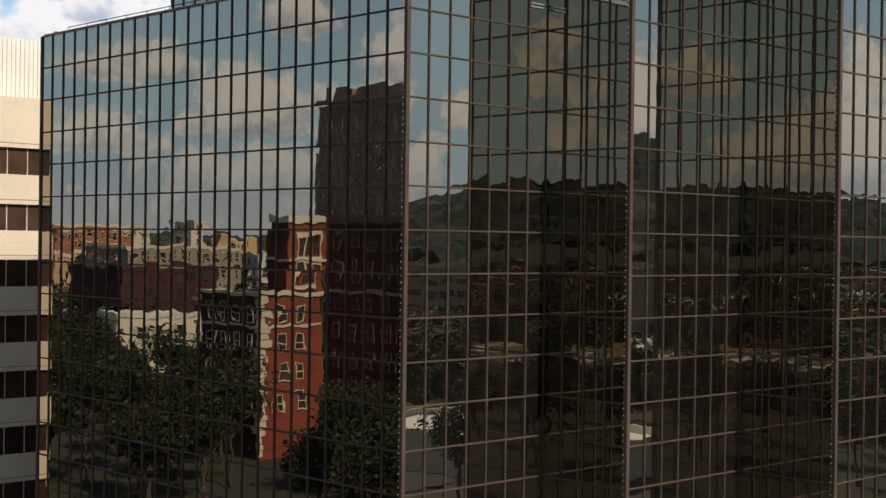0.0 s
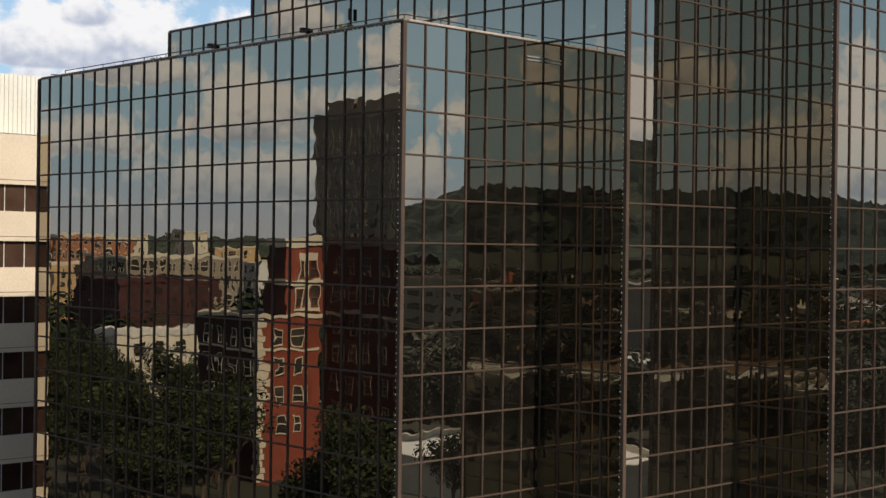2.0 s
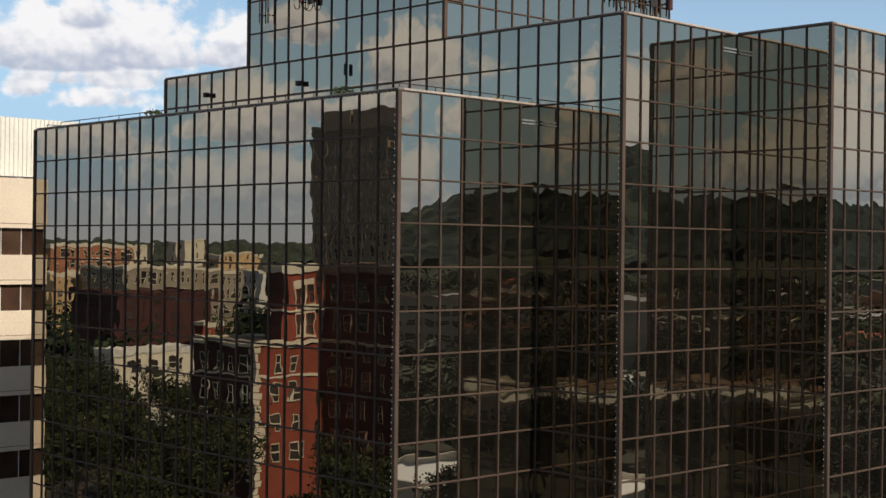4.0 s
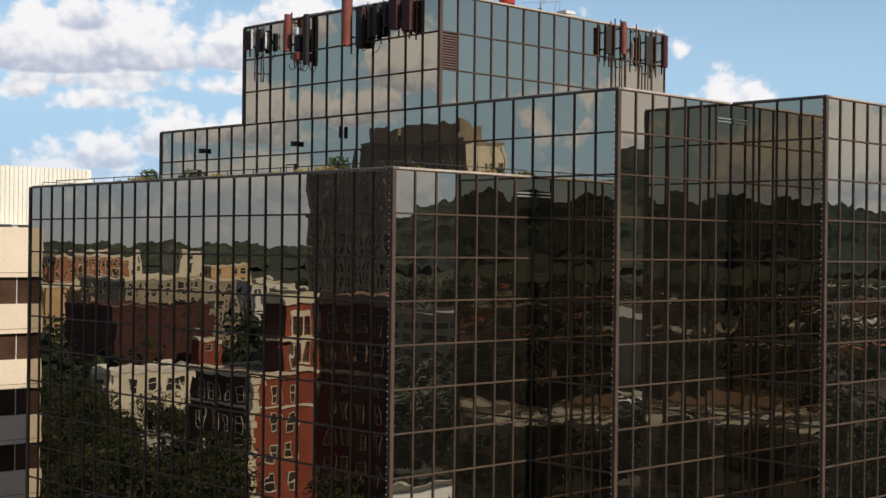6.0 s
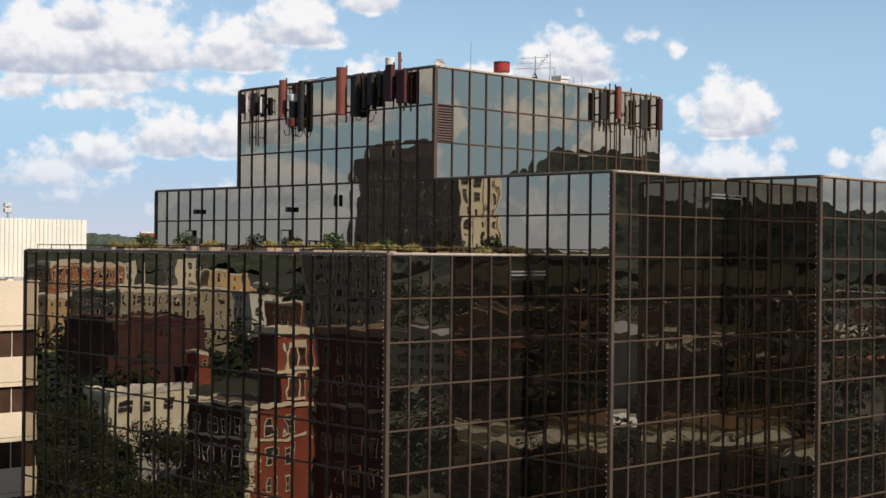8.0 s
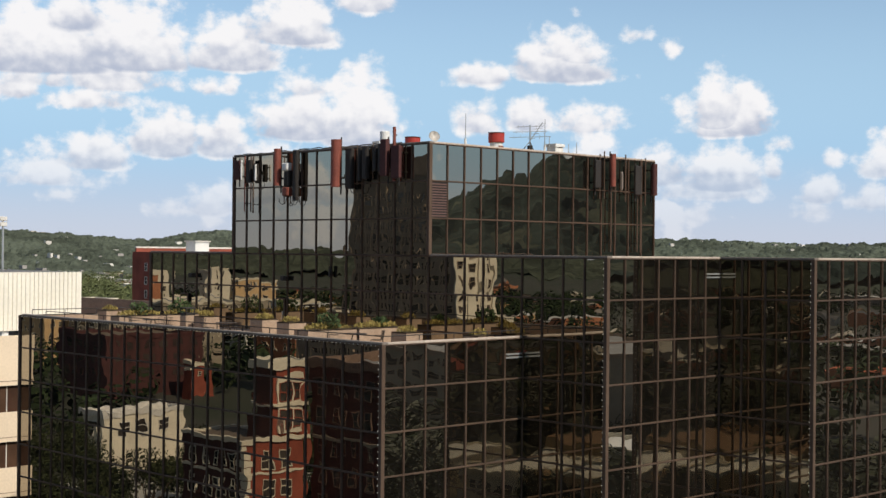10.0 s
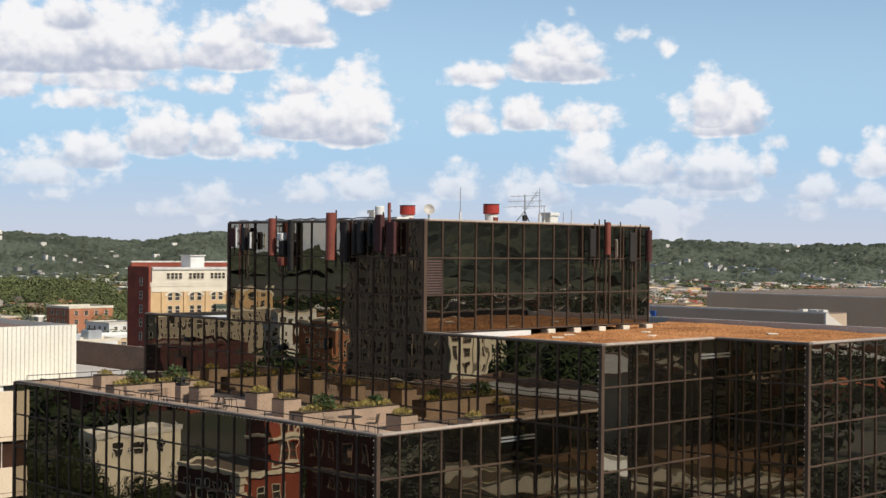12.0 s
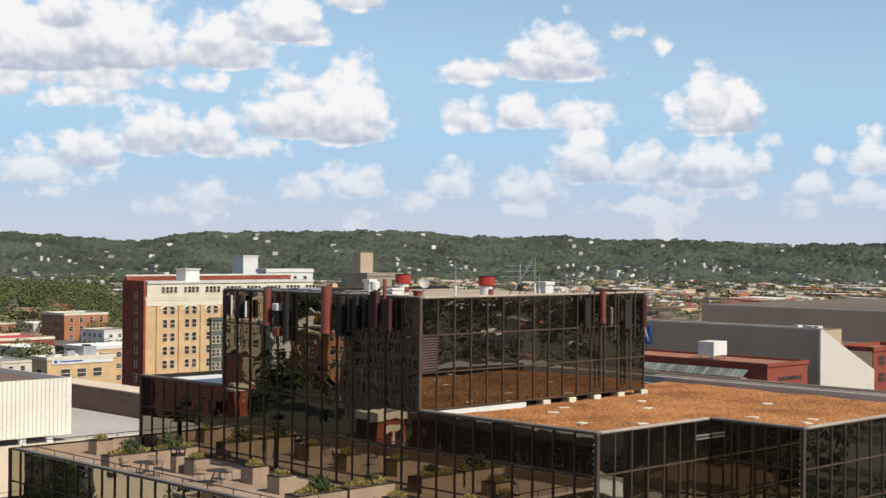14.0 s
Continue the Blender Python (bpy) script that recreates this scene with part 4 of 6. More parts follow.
def yagi(x, y, h):
    a = thing("mast_aerial", "bundle of thin roof aerials on a mast", "aerial", at=(x, y, ZT - 0.18))
    bm = bmesh.new()
    tube(bm, (0, 0, 0), (0, 0, h), 0.04)
    part("mast", bm, GALV, a)
    for k, ang, ln in ((0.62, 40, 1.2), (0.78, 48, 1.0), (0.94, 38, 0.85)):
        bm = bmesh.new()
        c, s = math.cos(radians(ang)), math.sin(radians(ang))
        tube(bm, (-c * ln, -s * ln, h * k), (c * ln, s * ln, h * k + 0.06), 0.016, n=5)
        for f_ in (-0.8, -0.45, 0.45, 0.8):
            tube(bm, (c * ln * f_, s * ln * f_, h * k - 0.1), (c * ln * f_, s * ln * f_, h * k + 0.12), 0.01, n=4)
        part("element", bm, GALV, a)
    # a long boom leaning up, with short cross rods
    bm = bmesh.new()
    tube(bm, (0.1, -0.5, h * 0.3), (0.1, 0.95, h + 0.2), 0.024, n=5)
    for f_ in (0.35, 0.55, 0.75, 0.95):
        y_, z_ = -0.5 + 1.45 * f_, h * 0.3 + (h * 0.7 + 0.2) * f_
        tube(bm, (-0.2, y_, z_), (0.4, y_, z_), 0.01, n=4)
    part("boom", bm, GALV, a)
    for sx, sy in ((-0.5, -0.6), (0.5, -0.6), (0, 0.6)):
        bm = bmesh.new()
        tube(bm, (sx, sy, 0), (0, 0, h * 0.5), 0.022, n=5)
        part("strut", bm, DARKMETAL, a)
    bm = bmesh.new()
    box(bm, -0.15, 0.15, -0.12, 0.12, h * 0.2, h * 0.38)
    part("junction_box", bevelled(bm, 0.05), DARKMETAL, a)


yagi(-8.6, 18.85, 1.9)
for x, y, h in ((-8.4, 19.9, 2.3), (-8.3, 13.3, 2.1), (-8.4, 20.3, 1.3), (-8.4, 22.0, 1.0), (-8.2, 22.5, 1.1)):
    a = thing("whip_aerial", "single thin roof aerial rod", "aerial", "whip aerials", at=(x, y, ZT - 0.18))
    bm = bmesh.new()
    tube(bm, (0, 0, 0), (0, 0, h), 0.035, 0.02, n=6)
    part("rod", bm, GALV, a)
    bm = bmesh.new()
    tube(bm, (0, 0, 0), (0, 0, h * 0.35), 0.07, n=6)
    part("sleeve", bm, WHITEPAINT, a)
dish = thing("satellite_dish", "small open mesh dish on a short post", "satellite dish", at=(-9.7, 12.25, ZT - 0.18))
bm = bmesh.new()
tube(bm, (0, 0, 0), (0, 0, 0.75), 0.05)
part("post", bm, GALV, dish)
bm = bmesh.new()
c0 = bm.verts.new((0, 0, 0))
prev = None
for r_, z_ in ((0.12, 0.015), (0.22, 0.05), (0.31, 0.1)):
    ring = [bm.verts.new((r_ * math.cos(i * math.pi / 9), r_ * math.sin(i * math.pi / 9), z_)) for i in range(18)]
    for i in range(18):
        bm.faces.new((ring[i], ring[(i + 1) % 18], prev[(i + 1) % 18], prev[i]) if prev else (c0, ring[i], ring[(i + 1) % 18]))
    prev = ring
bmesh.ops.solidify(bm, geom=bm.faces[:], thickness=0.02)
bmesh.ops.transform(bm, verts=bm.verts[:], matrix=pose(0, 0, 0.85, 70, 0, 60))
part("reflector", bm, FLASH, dish)
for x, y, w, h, m, lab in ((-13.0, 12.95, 0.8, 0.5, WHITEPAINT, "round white metal roof cowl"), (-15.5, 13.4, 0.5, 0.95, WHITEPAINT, "white roof vent box"), (-19.0, 11.0, 2.2, 0.35, GALV, "low grey metal roof duct"), (-8.4, 20.8, 0.7, 0.9, WHITEPAINT, "white roof vent box"), (-11.2, 13.2, 0.4, 0.4, RUST, "small reddish roof box")):
    a = thing("roof_vent", lab, "roof vent", "tower roof vents", at=(x, y, ZT - 0.18))
    bm = bmesh.new()
    box(bm, -w / 2, w / 2, -w / 2, w / 2, 0, h * 0.8)
    part("box", bevelled(bm, 0.03), m, a)
    bm = bmesh.new()
    box(bm, -w / 2 - 0.06, w / 2 + 0.06, -w / 2 - 0.06, w / 2 + 0.06, h * 0.8, h)
    part("lid", bm, m, a)
grng = random.Random(3)
for x, y in ((-3.5, 16.0), (0.5, 13.6), (2.6, 15.8), (-1.4, 21.5), (-3.9, 24.2), (4.8, 22.4), (7.4, 24.0), (8.0, 22.4), (1.6, 28.8), (-4.6, 18.2), (9.4, 27.5), (6.9, 19.9)):
    bm = bmesh.new()
    box(bm, -0.3, 0.3, -0.2, 0.2, 0, 0.07)
    s_ = tagged(new("paver", mesh_of(bevelled(bm, 0.01), LIMESTONE)), "pale concrete slab lying on the gravel roof", "paving slab", "loose roof slabs")
    s_.matrix_world = pose(x, y, ZB - 0.34, 0, 0, grng.uniform(0, 180))

# ---- the cream banded office building beside it ----
WX = -48.0
cream = thing("banded_building", "cream precast office block with dark ribbon windows", "office building")
bm = bmesh.new()
box(bm, -95, WX - 0.3, -8.68, 40, 0, 34.5)
part("core", bm, BROWNWIN, cream)
tops = [35.45 - 3.99 * k for k in range(10)]
for k, zt in enumerate(tops):
    if k == 0:
        z1, z0 = 35.45, 32.2
    else:
        z1, z0 = 30.28 - 4.0 * (k - 1), 28.16 - 3.97 * (k - 1)
    bm = bmesh.new()
    box(bm, -95.3, WX, -8.75, 40.3, max(0, z0), z1)
    part("spandrel", bm, CREAMWALL, cream)
    bm = bmesh.new()
    box(bm, -95.2, WX + 0.015, -8.77, 40.2, z0 + 0.3, z0 + 0.34)
    part("joint", bm, BROWNPANEL, cream)
    if z0 < 3:
        break
# ribbon windows: panes between slim bars
bm = bmesh.new()
box(bm, -0.04, 0.0, 0.03, 1.52, 0, 2.0)
ribbon = mesh_of(bm, BROWNWIN)
bm = bmesh.new()
box(bm, -0.08, 0.03, -0.03, 0.03, 0, 2.02)
barm = mesh_of(bm, FLASH)
for k in range(7):
    z0 = 30.23 - 3.98 * k
    for i in range(20):
        for nm, me in (("pane", ribbon), ("window_bar", barm)):
            ob = new(nm, me)
            ob.parent = cream
            ob.location = (WX - 0.25, -8.68 + i * 1.55, z0)
bm = bmesh.new()
box(bm, -94.9, WX - 0.35, -8.4, 25.0, 35.455, 35.5)
part("roof", bm, mat("pale_roof_felt", (0.43, 0.395, 0.36), 0.9, 0, 0.15, 2, 0.15, 0.2), cream, "pale felt roof")
bm = bmesh.new()
box(bm, -94.9, WX - 0.1, 25.2, 25.6, 35.455, 37.6)
part("parapet", bm, BROWNPANEL, cream, "brown panelled roof parapet")
bm = bmesh.new()
box(bm, WX - 0.3, WX, -8.75, 25.19, 35.452, 35.78)
part("parapet", bm, CREAMWALL, cream)
# ribbed screen round the roof plant
SX0, SX1, SY0, SY1 = -85.0, -50.0, 4.6, 13.75
bm = bmesh.new()
box(bm, SX1 - 0.14, SX1 - 0.06, SY0, SY1, 36.0, 40.3)
screen = part("roof_screen", bm, RIBBED, cream, "cream ribbed metal screen")
bm = bmesh.new()
box(bm, SX0, SX1 - 0.145, SY1 - 0.1, SY1, 36.0, 40.3)
part("roof_screen", bm, RIBBED, cream, "cream ribbed metal screen")
bm = bmesh.new()
box(bm, SX1 - 0.065, SX1 + 0.02, 0, 0.17, 36.01, 40.29)
rib_m = mesh_of(bm, RIBBED)
for i in range(26):
    ob = new("rib", rib_m)
    ob.parent = screen
    ob.location = (0, SY0 + 0.05 + i * 0.345, 0)
bm = bmesh.new()
box(bm, SX0, SX1 - 0.15, SY0, SY1 - 0.12, 38.5, 39.9)
part("plant_roof", bm, BROWNPANEL, cream, "brown plant room roof")
for i in range(4):
    bm = bmesh.new()
    box(bm, SX1 - 0.5, SX1 - 0.2, SY0 + 0.6 + i * 2.2, SY0 + 1.1 + i * 2.2, 35.505, 35.99)
    part("screen_post", bm, WHITEPAINT, cream)


# ---- other buildings ----
FOOT = [(-48, 40, -12, 45), (-96, -47, -10, 41), (-240, -90, 238, 392), (28, 50, -700, 700), (-181, -150, -130, -84), (62, 118, 44, 100)]


def window_mesh(w, h, depth, frame_m, axis, hood=False):
    """Frame and pane of a sash window whose outer face looks along +x (axis 0), +y (1) or -y (2)."""
    rot = Matrix.Rotation({0: 0, 1: math.pi / 2, 2: -math.pi / 2}[axis], 3, "Z")
    f = 0.1
    ys = (-w / 2 - f, -w / 2, w / 2, w / 2 + f)
    zs = (-f * 1.4, 0, h * 0.47, h * 0.53, h, h + f)
    bm = bmesh.new()
    g = [[bm.verts.new((depth, y, z)) for z in zs] for y in ys]
    for i in range(3):
        for j in range(5):
            if not (i == 1 and j in (1, 3)):
                bm.faces.new((g[i][j], g[i + 1][j], g[i + 1][j + 1], g[i][j + 1]))
    if hood:
        arc = [bm.verts.new((depth, (w / 2 + f) * math.cos(math.pi * k / 8), h + f + (w / 2 + f) * 0.5 * math.sin(math.pi * k / 8))) for k in range(1, 8)]
        bm.faces.new([g[0][5], g[1][5], g[2][5], g[3][5], *arc])
    r = bmesh.ops.extrude_face_region(bm, geom=bm.faces[:])
    bmesh.ops.translate(bm, verts=[v for v in r["geom"] if isinstance(v, bmesh.types.BMVert)], vec=(-depth - 0.05, 0, 0))
    bmesh.ops.recalc_face_normals(bm, faces=bm.faces[:])
    bmesh.ops.rotate(bm, verts=bm.verts[:], cent=(0, 0, 0), matrix=rot)
    frame_me = mesh_of(bm, frame_m)
    bm = bmesh.new()
    box(bm, -0.04, depth * 0.3, -w / 2, w / 2, 0, h)
    bmesh.ops.rotate(bm, verts=bm.verts[:], cent=(0, 0, 0), matrix=rot)
    return frame_me, mesh_of(bm, WINDOW)


def add_window(b, meshes, at):
    ob = new("window", meshes[0])
    ob.parent = b
    ob.location = at
    pane = new("pane", meshes[1])
    pane.parent = ob


def building(name, label, x0, x1, y0, y1, h, wall_m, roof_m=ROOFGREY, trim=LIMESTONE, faces=(), floor=3.6, bay=3.4, w=1.2, wh=1.9, first=4.2, pair=0.0, hood=False,
             cornice=0.5, drop=1.2, group="city buildings", z0=-0.2, side_m=None):
    b = thing(name, label, "building", group)
    FOOT.append((x0 - 4, x1 + 4, y0 - 4, y1 + 4))
    bm = bmesh.new()
    box(bm, x0, x1, y0, y1, z0, h)
    bm.normal_update()
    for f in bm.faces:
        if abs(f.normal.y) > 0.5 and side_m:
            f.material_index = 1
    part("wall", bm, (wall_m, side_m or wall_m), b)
    bm = bmesh.new()
    for a in ((x0 - 0.25, x1 + 0.25, y0 - 0.25, y0 + 0.3), (x0 - 0.25, x1 + 0.25, y1 - 0.3, y1 + 0.25), (x0 - 0.25, x0 + 0.3, y0 + 0.3, y1 - 0.3), (x1 - 0.3, x1 + 0.25, y0 + 0.3, y1 - 0.3)):
        box(bm, *a, h + 0.004, h + cornice + 0.6)
    part("cornice", bm, trim, b)
    bm = bmesh.new()
    box(bm, x0 + 0.3, x1 - 0.3, y0 + 0.3, y1 - 0.3, h + 0.004, h + 0.25)
    part("roof", bm, roof_m, b)
    for ax in faces:
        me = window_mesh(w, wh, 0.14, trim, ax, hood)
        lo, hi = (y0, y1) if ax == 0 else (x0, x1)
        n = max(1, int((hi - lo - 1.5) / bay))
        zs = []
        z = h - drop - wh
        while z > first - 0.1:
            zs.append(z)
            z -= floor
        for i in range(n):
            c = (lo + hi) / 2 + (i - (n - 1) / 2) * bay
            for z in zs:
                for s in ((-pair / 2, pair / 2) if pair else (0,)):
                    add_window(b, me, (x1 if ax == 0 else c + s, c + s if ax == 0 else (y1 if ax == 1 else y0), z))
    return b


def block(parent, name, m, *a):
    bm = bmesh.new()
    box(bm, *a)
    return part(name, bm, m, parent)


# old hotel seen past the tower: tan front, red brick side
hotel = building("old_hotel", "tan brick hotel with pale top floors and red brick side", -280, -270, 160.5, 216, 36.2, TANBRICK, trim=LIMESTONE, faces=(0,), floor=3.57, bay=6.9, w=1.35,
                 wh=2.1, pair=2.3, drop=1.6, side_m=REDBRICK)
block(hotel, "top_storey", LIMESTONE, -277.8, -269.7, 160.7, 216.2, 36.9, 40.6)
block(hotel, "frieze", LIMESTONE, -270.0, -269.85, 160.6, 216, 34.75, 36.89)
for i in range(9):
    block(hotel, "pilaster", TANBRICK, -270.0, -269.6, 163.6 + i * 6.9, 164.5 + i * 6.9, 2.0, 34.7)
block(hotel, "top_cornice", FLASH, -278.2, -269.4, 160.65, 216.4, 40.61, 41.2)
me_ = window_mesh(0.9, 1.5, 0.14, LIMESTONE, 0)
for i in range(8):
    for s in (-1.9, -0.6, 0.6, 1.9):
        add_window(hotel, me_, (-269.7, 167.5 + i * 6.9 + s, 38.2))
block(hotel, "red_corner_tower", REDBRICK, -280.3, -270.05, 159.9, 160.6, -0.2, 41.4)
me_ = window_mesh(1.0, 1.9, 0.10, LIMESTONE, 2)
for k in range(9):
    for x_ in (-273.6,):
        add_window(hotel, me_, (x_, 159.9, 36.5 - 3.57 * k))
block(hotel, "rear_parapet", REDBRICK, -280.2, -279.7, 160.7, 216, 40.0, 42.4)
block(hotel, "rear_coping", FLASH, -280.3, -279.6, 160.6, 216.1, 42.4, 42.8)
COPPER = mat("weathered_copper", (0.10, 0.115, 0.085), 0.7, 0.1, 0.3)
block(hotel, "oriel", COPPER, -269.95, -269.2, 180.6, 184.9, 8.0, 30.6)
block(hotel, "oriel_cap", COPPER, -269.95, -268.9, 180.3, 185.2, 30.6, 31.3)
me_ = window_mesh(0.9, 1.9, 0.1, LIMESTONE, 0)
for k in range(6):
    for s in (-1.4, 0, 1.4):
        add_window(hotel, me_, (-269.2, 182.75 + s, 27.9 - 3.57 * k))
block(hotel, "lift_housing", WHITEPAINT, -276.0, -271.5, 173.8, 178.2, 41.0, 44.2)
block(hotel, "lift_housing_roof", FLASH, -276.3, -271.2, 173.5, 178.5, 44.2, 44.5)
for i in range(8):       # arched heads over the upper windows of each bay
    bm = bmesh.new()
    for s in range(8):
        a0, a1 = math.pi * s / 8, math.pi * (s + 1) / 8
        for r0, r1 in ((2.1, 2.75),):
            q = [(r * math.cos(a), r * math.sin(a) * 0.4) for r, a in ((r0, a0), (r1, a0), (r1, a1), (r0, a1))]
            vs = [bm.verts.new((-269.75, 167.5 + i * 6.9 + y, 33.75 + z)) for y, z in q] + [bm.verts.new((-270.1, 167.5 + i * 6.9 + y, 33.75 + z)) for y, z in q]
            for ff in ((0, 1, 2, 3), (1, 5, 6, 2), (0, 3, 7, 4)):
                bm.faces.new([vs[j] for j in ff])
    part("arch", bm, LIMESTONE, hotel)

crm = building("cream_block", "cream brick block with large windows and a white sign band", -250, -243, 117.6, 135.0, 24.4, TANBRICK, ROOFWHITE, LIMESTONE, (0, 2), 3.6, 4.1, 2.3, 1.9, drop=2.2, cornice=0.1)
block(crm, "sign_band", WHITEPAINT, -242.98, -242.8, 118.6, 134.4, 23.4, 24.6)
block(crm, "sign_mark", BLUESIGN, -242.79, -242.74, 119.2, 120.0, 23.7, 24.3)
block(crm, "sign_bar", BLUESIGN, -242.79, -242.74, 120.6, 126.4, 23.85, 24.15)
for x_, y_, w_, h_ in ((-248, 126, 2.0, 1.6), (-249, 131, 3.5, 2.4), (-246, 120, 1.5, 1.0)):
    u_ = thing("roof_unit", "grey metal air unit on a white roof", "air unit", "roof air units", at=(x_, y_, 24.45))
    bm = bmesh.new()
    box(bm, -w_ / 2, w_ / 2, -w_ / 2, w_ / 2, 0, h_)
    part("casing", bevelled(bm, 0.08), GALV, u_)
    bm = bmesh.new()
    tube(bm, (0, 0, h_), (0, 0, h_ + 0.35), w_ * 0.3, n=14)
    part("fan_ring", bm, DARKMETAL, u_)
building("brick_block", "low orange-red brick block with a flat roof", -592, -570, 306, 330, 16.5, ORANGEBRICK, ROOFGREY, LIMESTONE, (0, 2), 4.2, 5.5, 2.0, 2.2)
building("white_shed", "low tan commercial building with a white roof", -396, -380, 208, 232, 15, TANBRICK, ROOFWHITE, WHITEPAINT, (0,), 4, 6, 2, 1.6)
wtw = building("white_tower_block", "white rendered block with a taller stair tower", -309, -304, 225.5, 244, 42.6, WHITEPAINT, ROOFWHITE, WHITEPAINT, (0,), 3.6, 4.0, 1.4, 1.6)
block(wtw, "stair_tower", WHITEPAINT, -366, -359.6, 257.6, 264.0, 0, 47.0)
block(wtw, "stair_tower_roof", FLASH, -366.2, -359.4, 257.4, 264.2, 47.0, 47.5)
brn = building("brown_block", "brown stone block with a pinkish lift housing", -298, -285.7, 251, 266, 41.6, BROWNSTONE, ROOFGREY, BROWNSTONE, (0,), 3.6, 3.6, 1.2, 1.8)
block(brn, "lift_housing", TAUPE, -295.5, -291.8, 253.5, 258.8, 42.2, 49.0)
building("red_awning_shop", "low shop with a red awning roof", -530, -500, 236, 262, 10.5, REDBRICK, mat("red_roof", (0.5, 0.07, 0.05), 0.7), LIMESTONE, (0,), 4, 5, 2, 2)

# low blocks of the near suburb
for x, y, w_, d_, h_, wm, rm, lab in (
        (-418, 196, 22, 12, 9.5, RENDER, ROOFGREY, "low grey rendered shop block with a flat roof"), (-470, 232, 24, 14, 10, LIMESTONE, ROOFWHITE, "low cream warehouse with a white flat roof"),
        (-620, 292, 26, 16, 11, ORANGEBRICK, TANROOF, "low orange brick block with a terracotta roof"), (-640, 330, 16, 14, 9, RENDER, ROOFWHITE, "small pale shed with a white roof"),
        (-1130, 690, 60, 26, 8, WHITEPAINT, ROOFWHITE, "long white shed among trees"), (-1040, 650, 46, 20, 8, LIMESTONE, ROOFWHITE, "cream shed with a white roof among trees"), (-960, 596, 40, 18, 8, RENDER, ROOFWHITE, "pale shed with a white roof"), (-890, 560, 30, 16, 8, TANBRICK, ROOFWHITE, "tan shed with a white roof"),
        (-455, 262, 26, 14, 9, TANBRICK, ROOFWHITE, "low tan workshop with a pale roof"), (-520, 300, 20, 16, 12, WHITEPAINT, ROOFGREY, "white commercial building with a grey roof")):
    building("suburb_block", lab, x - w_ / 2, x + w_ / 2, y - d_ / 2, y + d_ / 2, h_, wm, rm, LIMESTONE, (0, 2), 3.6, 4.5, 1.6, 1.5, first=1.5, cornice=0.1)

# convention hall: taupe walls, a white slope, red brick annex
hall = thing("exhibition_hall", "large taupe precast hall with a white sloping buttress", "hall", "city buildings")
bm = bmesh.new()
box(bm, -240, -119, 240, 248, 0, 32.9)
part("wall", bm, TAUPE, hall)
bm = bmesh.new()
box(bm, -240, -119, 240.4, 248, 32.905, 33.1)
part("roof", bm, DARKROOF, hall)
rear = thing("rear_hall", "long plain taupe hall behind the exhibition hall", "hall", "city buildings")
bm = bmesh.new()
box(bm, -191, -60, 296, 390, 0, 35.0)
part("wall", bm, TAUPE, rear)
bm = bmesh.new()
box(bm, -191, -60, 296.4, 390, 35.005, 35.2)
part("roof", bm, DARKROOF, rear)
block(rear, "roof_edge", FLASH, -191, -60, 296, 296.35, 35.01, 35.3)
bm = bmesh.new()
box(bm, -238, -120, 248.1, 295.9, 0, 27.0)
part("link_roof", bm, DARKROOF, hall)
block(hall, "roof_edge", FLASH, -200, -119, 240.0, 240.35, 32.91, 33.25)
bm = bmesh.new()
vs = [bm.verts.new(c) for c in ((-118.4, 238, 0), (-118.4, 238, 33.4), (-118.4, 262, 23.0), (-118.4, 262, 0), (-118.95, 238, 0), (-118.95, 238, 33.4), (-118.95, 262, 23.0), (-118.95, 262, 0))]
for q in ((0, 3, 2, 1), (4, 5, 6, 7), (1, 2, 6, 5), (3, 7, 6, 2), (0, 1, 5, 4)):
    bm.faces.new([vs[i] for i in q])
part("sloping_fin", bm, mat("pale_precast", (0.54, 0.49, 0.43), 0.85, 0, 0.05), hall, "white sloping end wall")
for i in range(3):
    block(hall, "roof_vent", FLASH, -128.5 + i * 2.6, -127.2 + i * 2.6 + (i % 2), 243, 245, 33.1, 33.6)
annex = building("brick_annex", "low red brick annex with a sloping glazed skylight strip", -175, -108.4, 201, 216, 27.4, REDBRICK, mat("terracotta_roof", (0.32, 0.145, 0.085), 0.9), REDBRICK, (), cornice=0.1)
for i in range(50):
    bm = bmesh.new()
    box(bm, -0.48, 0.48, -1.2, 1.2, -0.05, 0.05)
    ob = part("skylight", bm, mat("skylight_glass", (0.20, 0.215, 0.19), 0.3, 0, 0.35, 2, 0.3, pick=0.35) if i == 0 else bpy.data.materials["skylight_glass"], annex)
    ob.matrix_local = pose(-168 + i * 1.12, 199.6, 25.9, 35, 0, 0)
bm = bmesh.new()
box(bm, -176, -113, 197.8, 200.99, -0.2, 25.0)
part("lean_to", bm, TAUPE, annex)
block(annex, "slot_window", WINDOW, -108.4, -108.25, 205, 213.5, 24.6, 25.2)
plant = thing("roof_plant_box", "cream rooftop air plant on legs", "roof plant", at=(-125.6, 207, 27.9))
bm = bmesh.new()
box(bm, -2.0, 2.0, -2.4, 2.4, 0.6, 3.6)
part("casing", bevelled(bm, 0.1), WHITEPAINT, plant)
for sx in (-1.7, 1.7):
    for sy in (-2, 2):
        bm = bmesh.new()
        box(bm, sx - 0.15, sx + 0.15, sy - 0.15, sy + 0.15, -0.25, 0.6)
        part("leg", bm, GALV, plant)
building("low_annex", "low brick annex with terracotta roof beside the hall", -129, -119.8, 264, 284, 27.0, REDBRICK, bpy.data.materials["terracotta_roof"], REDBRICK, (0,), 4, 6, 3, 2)

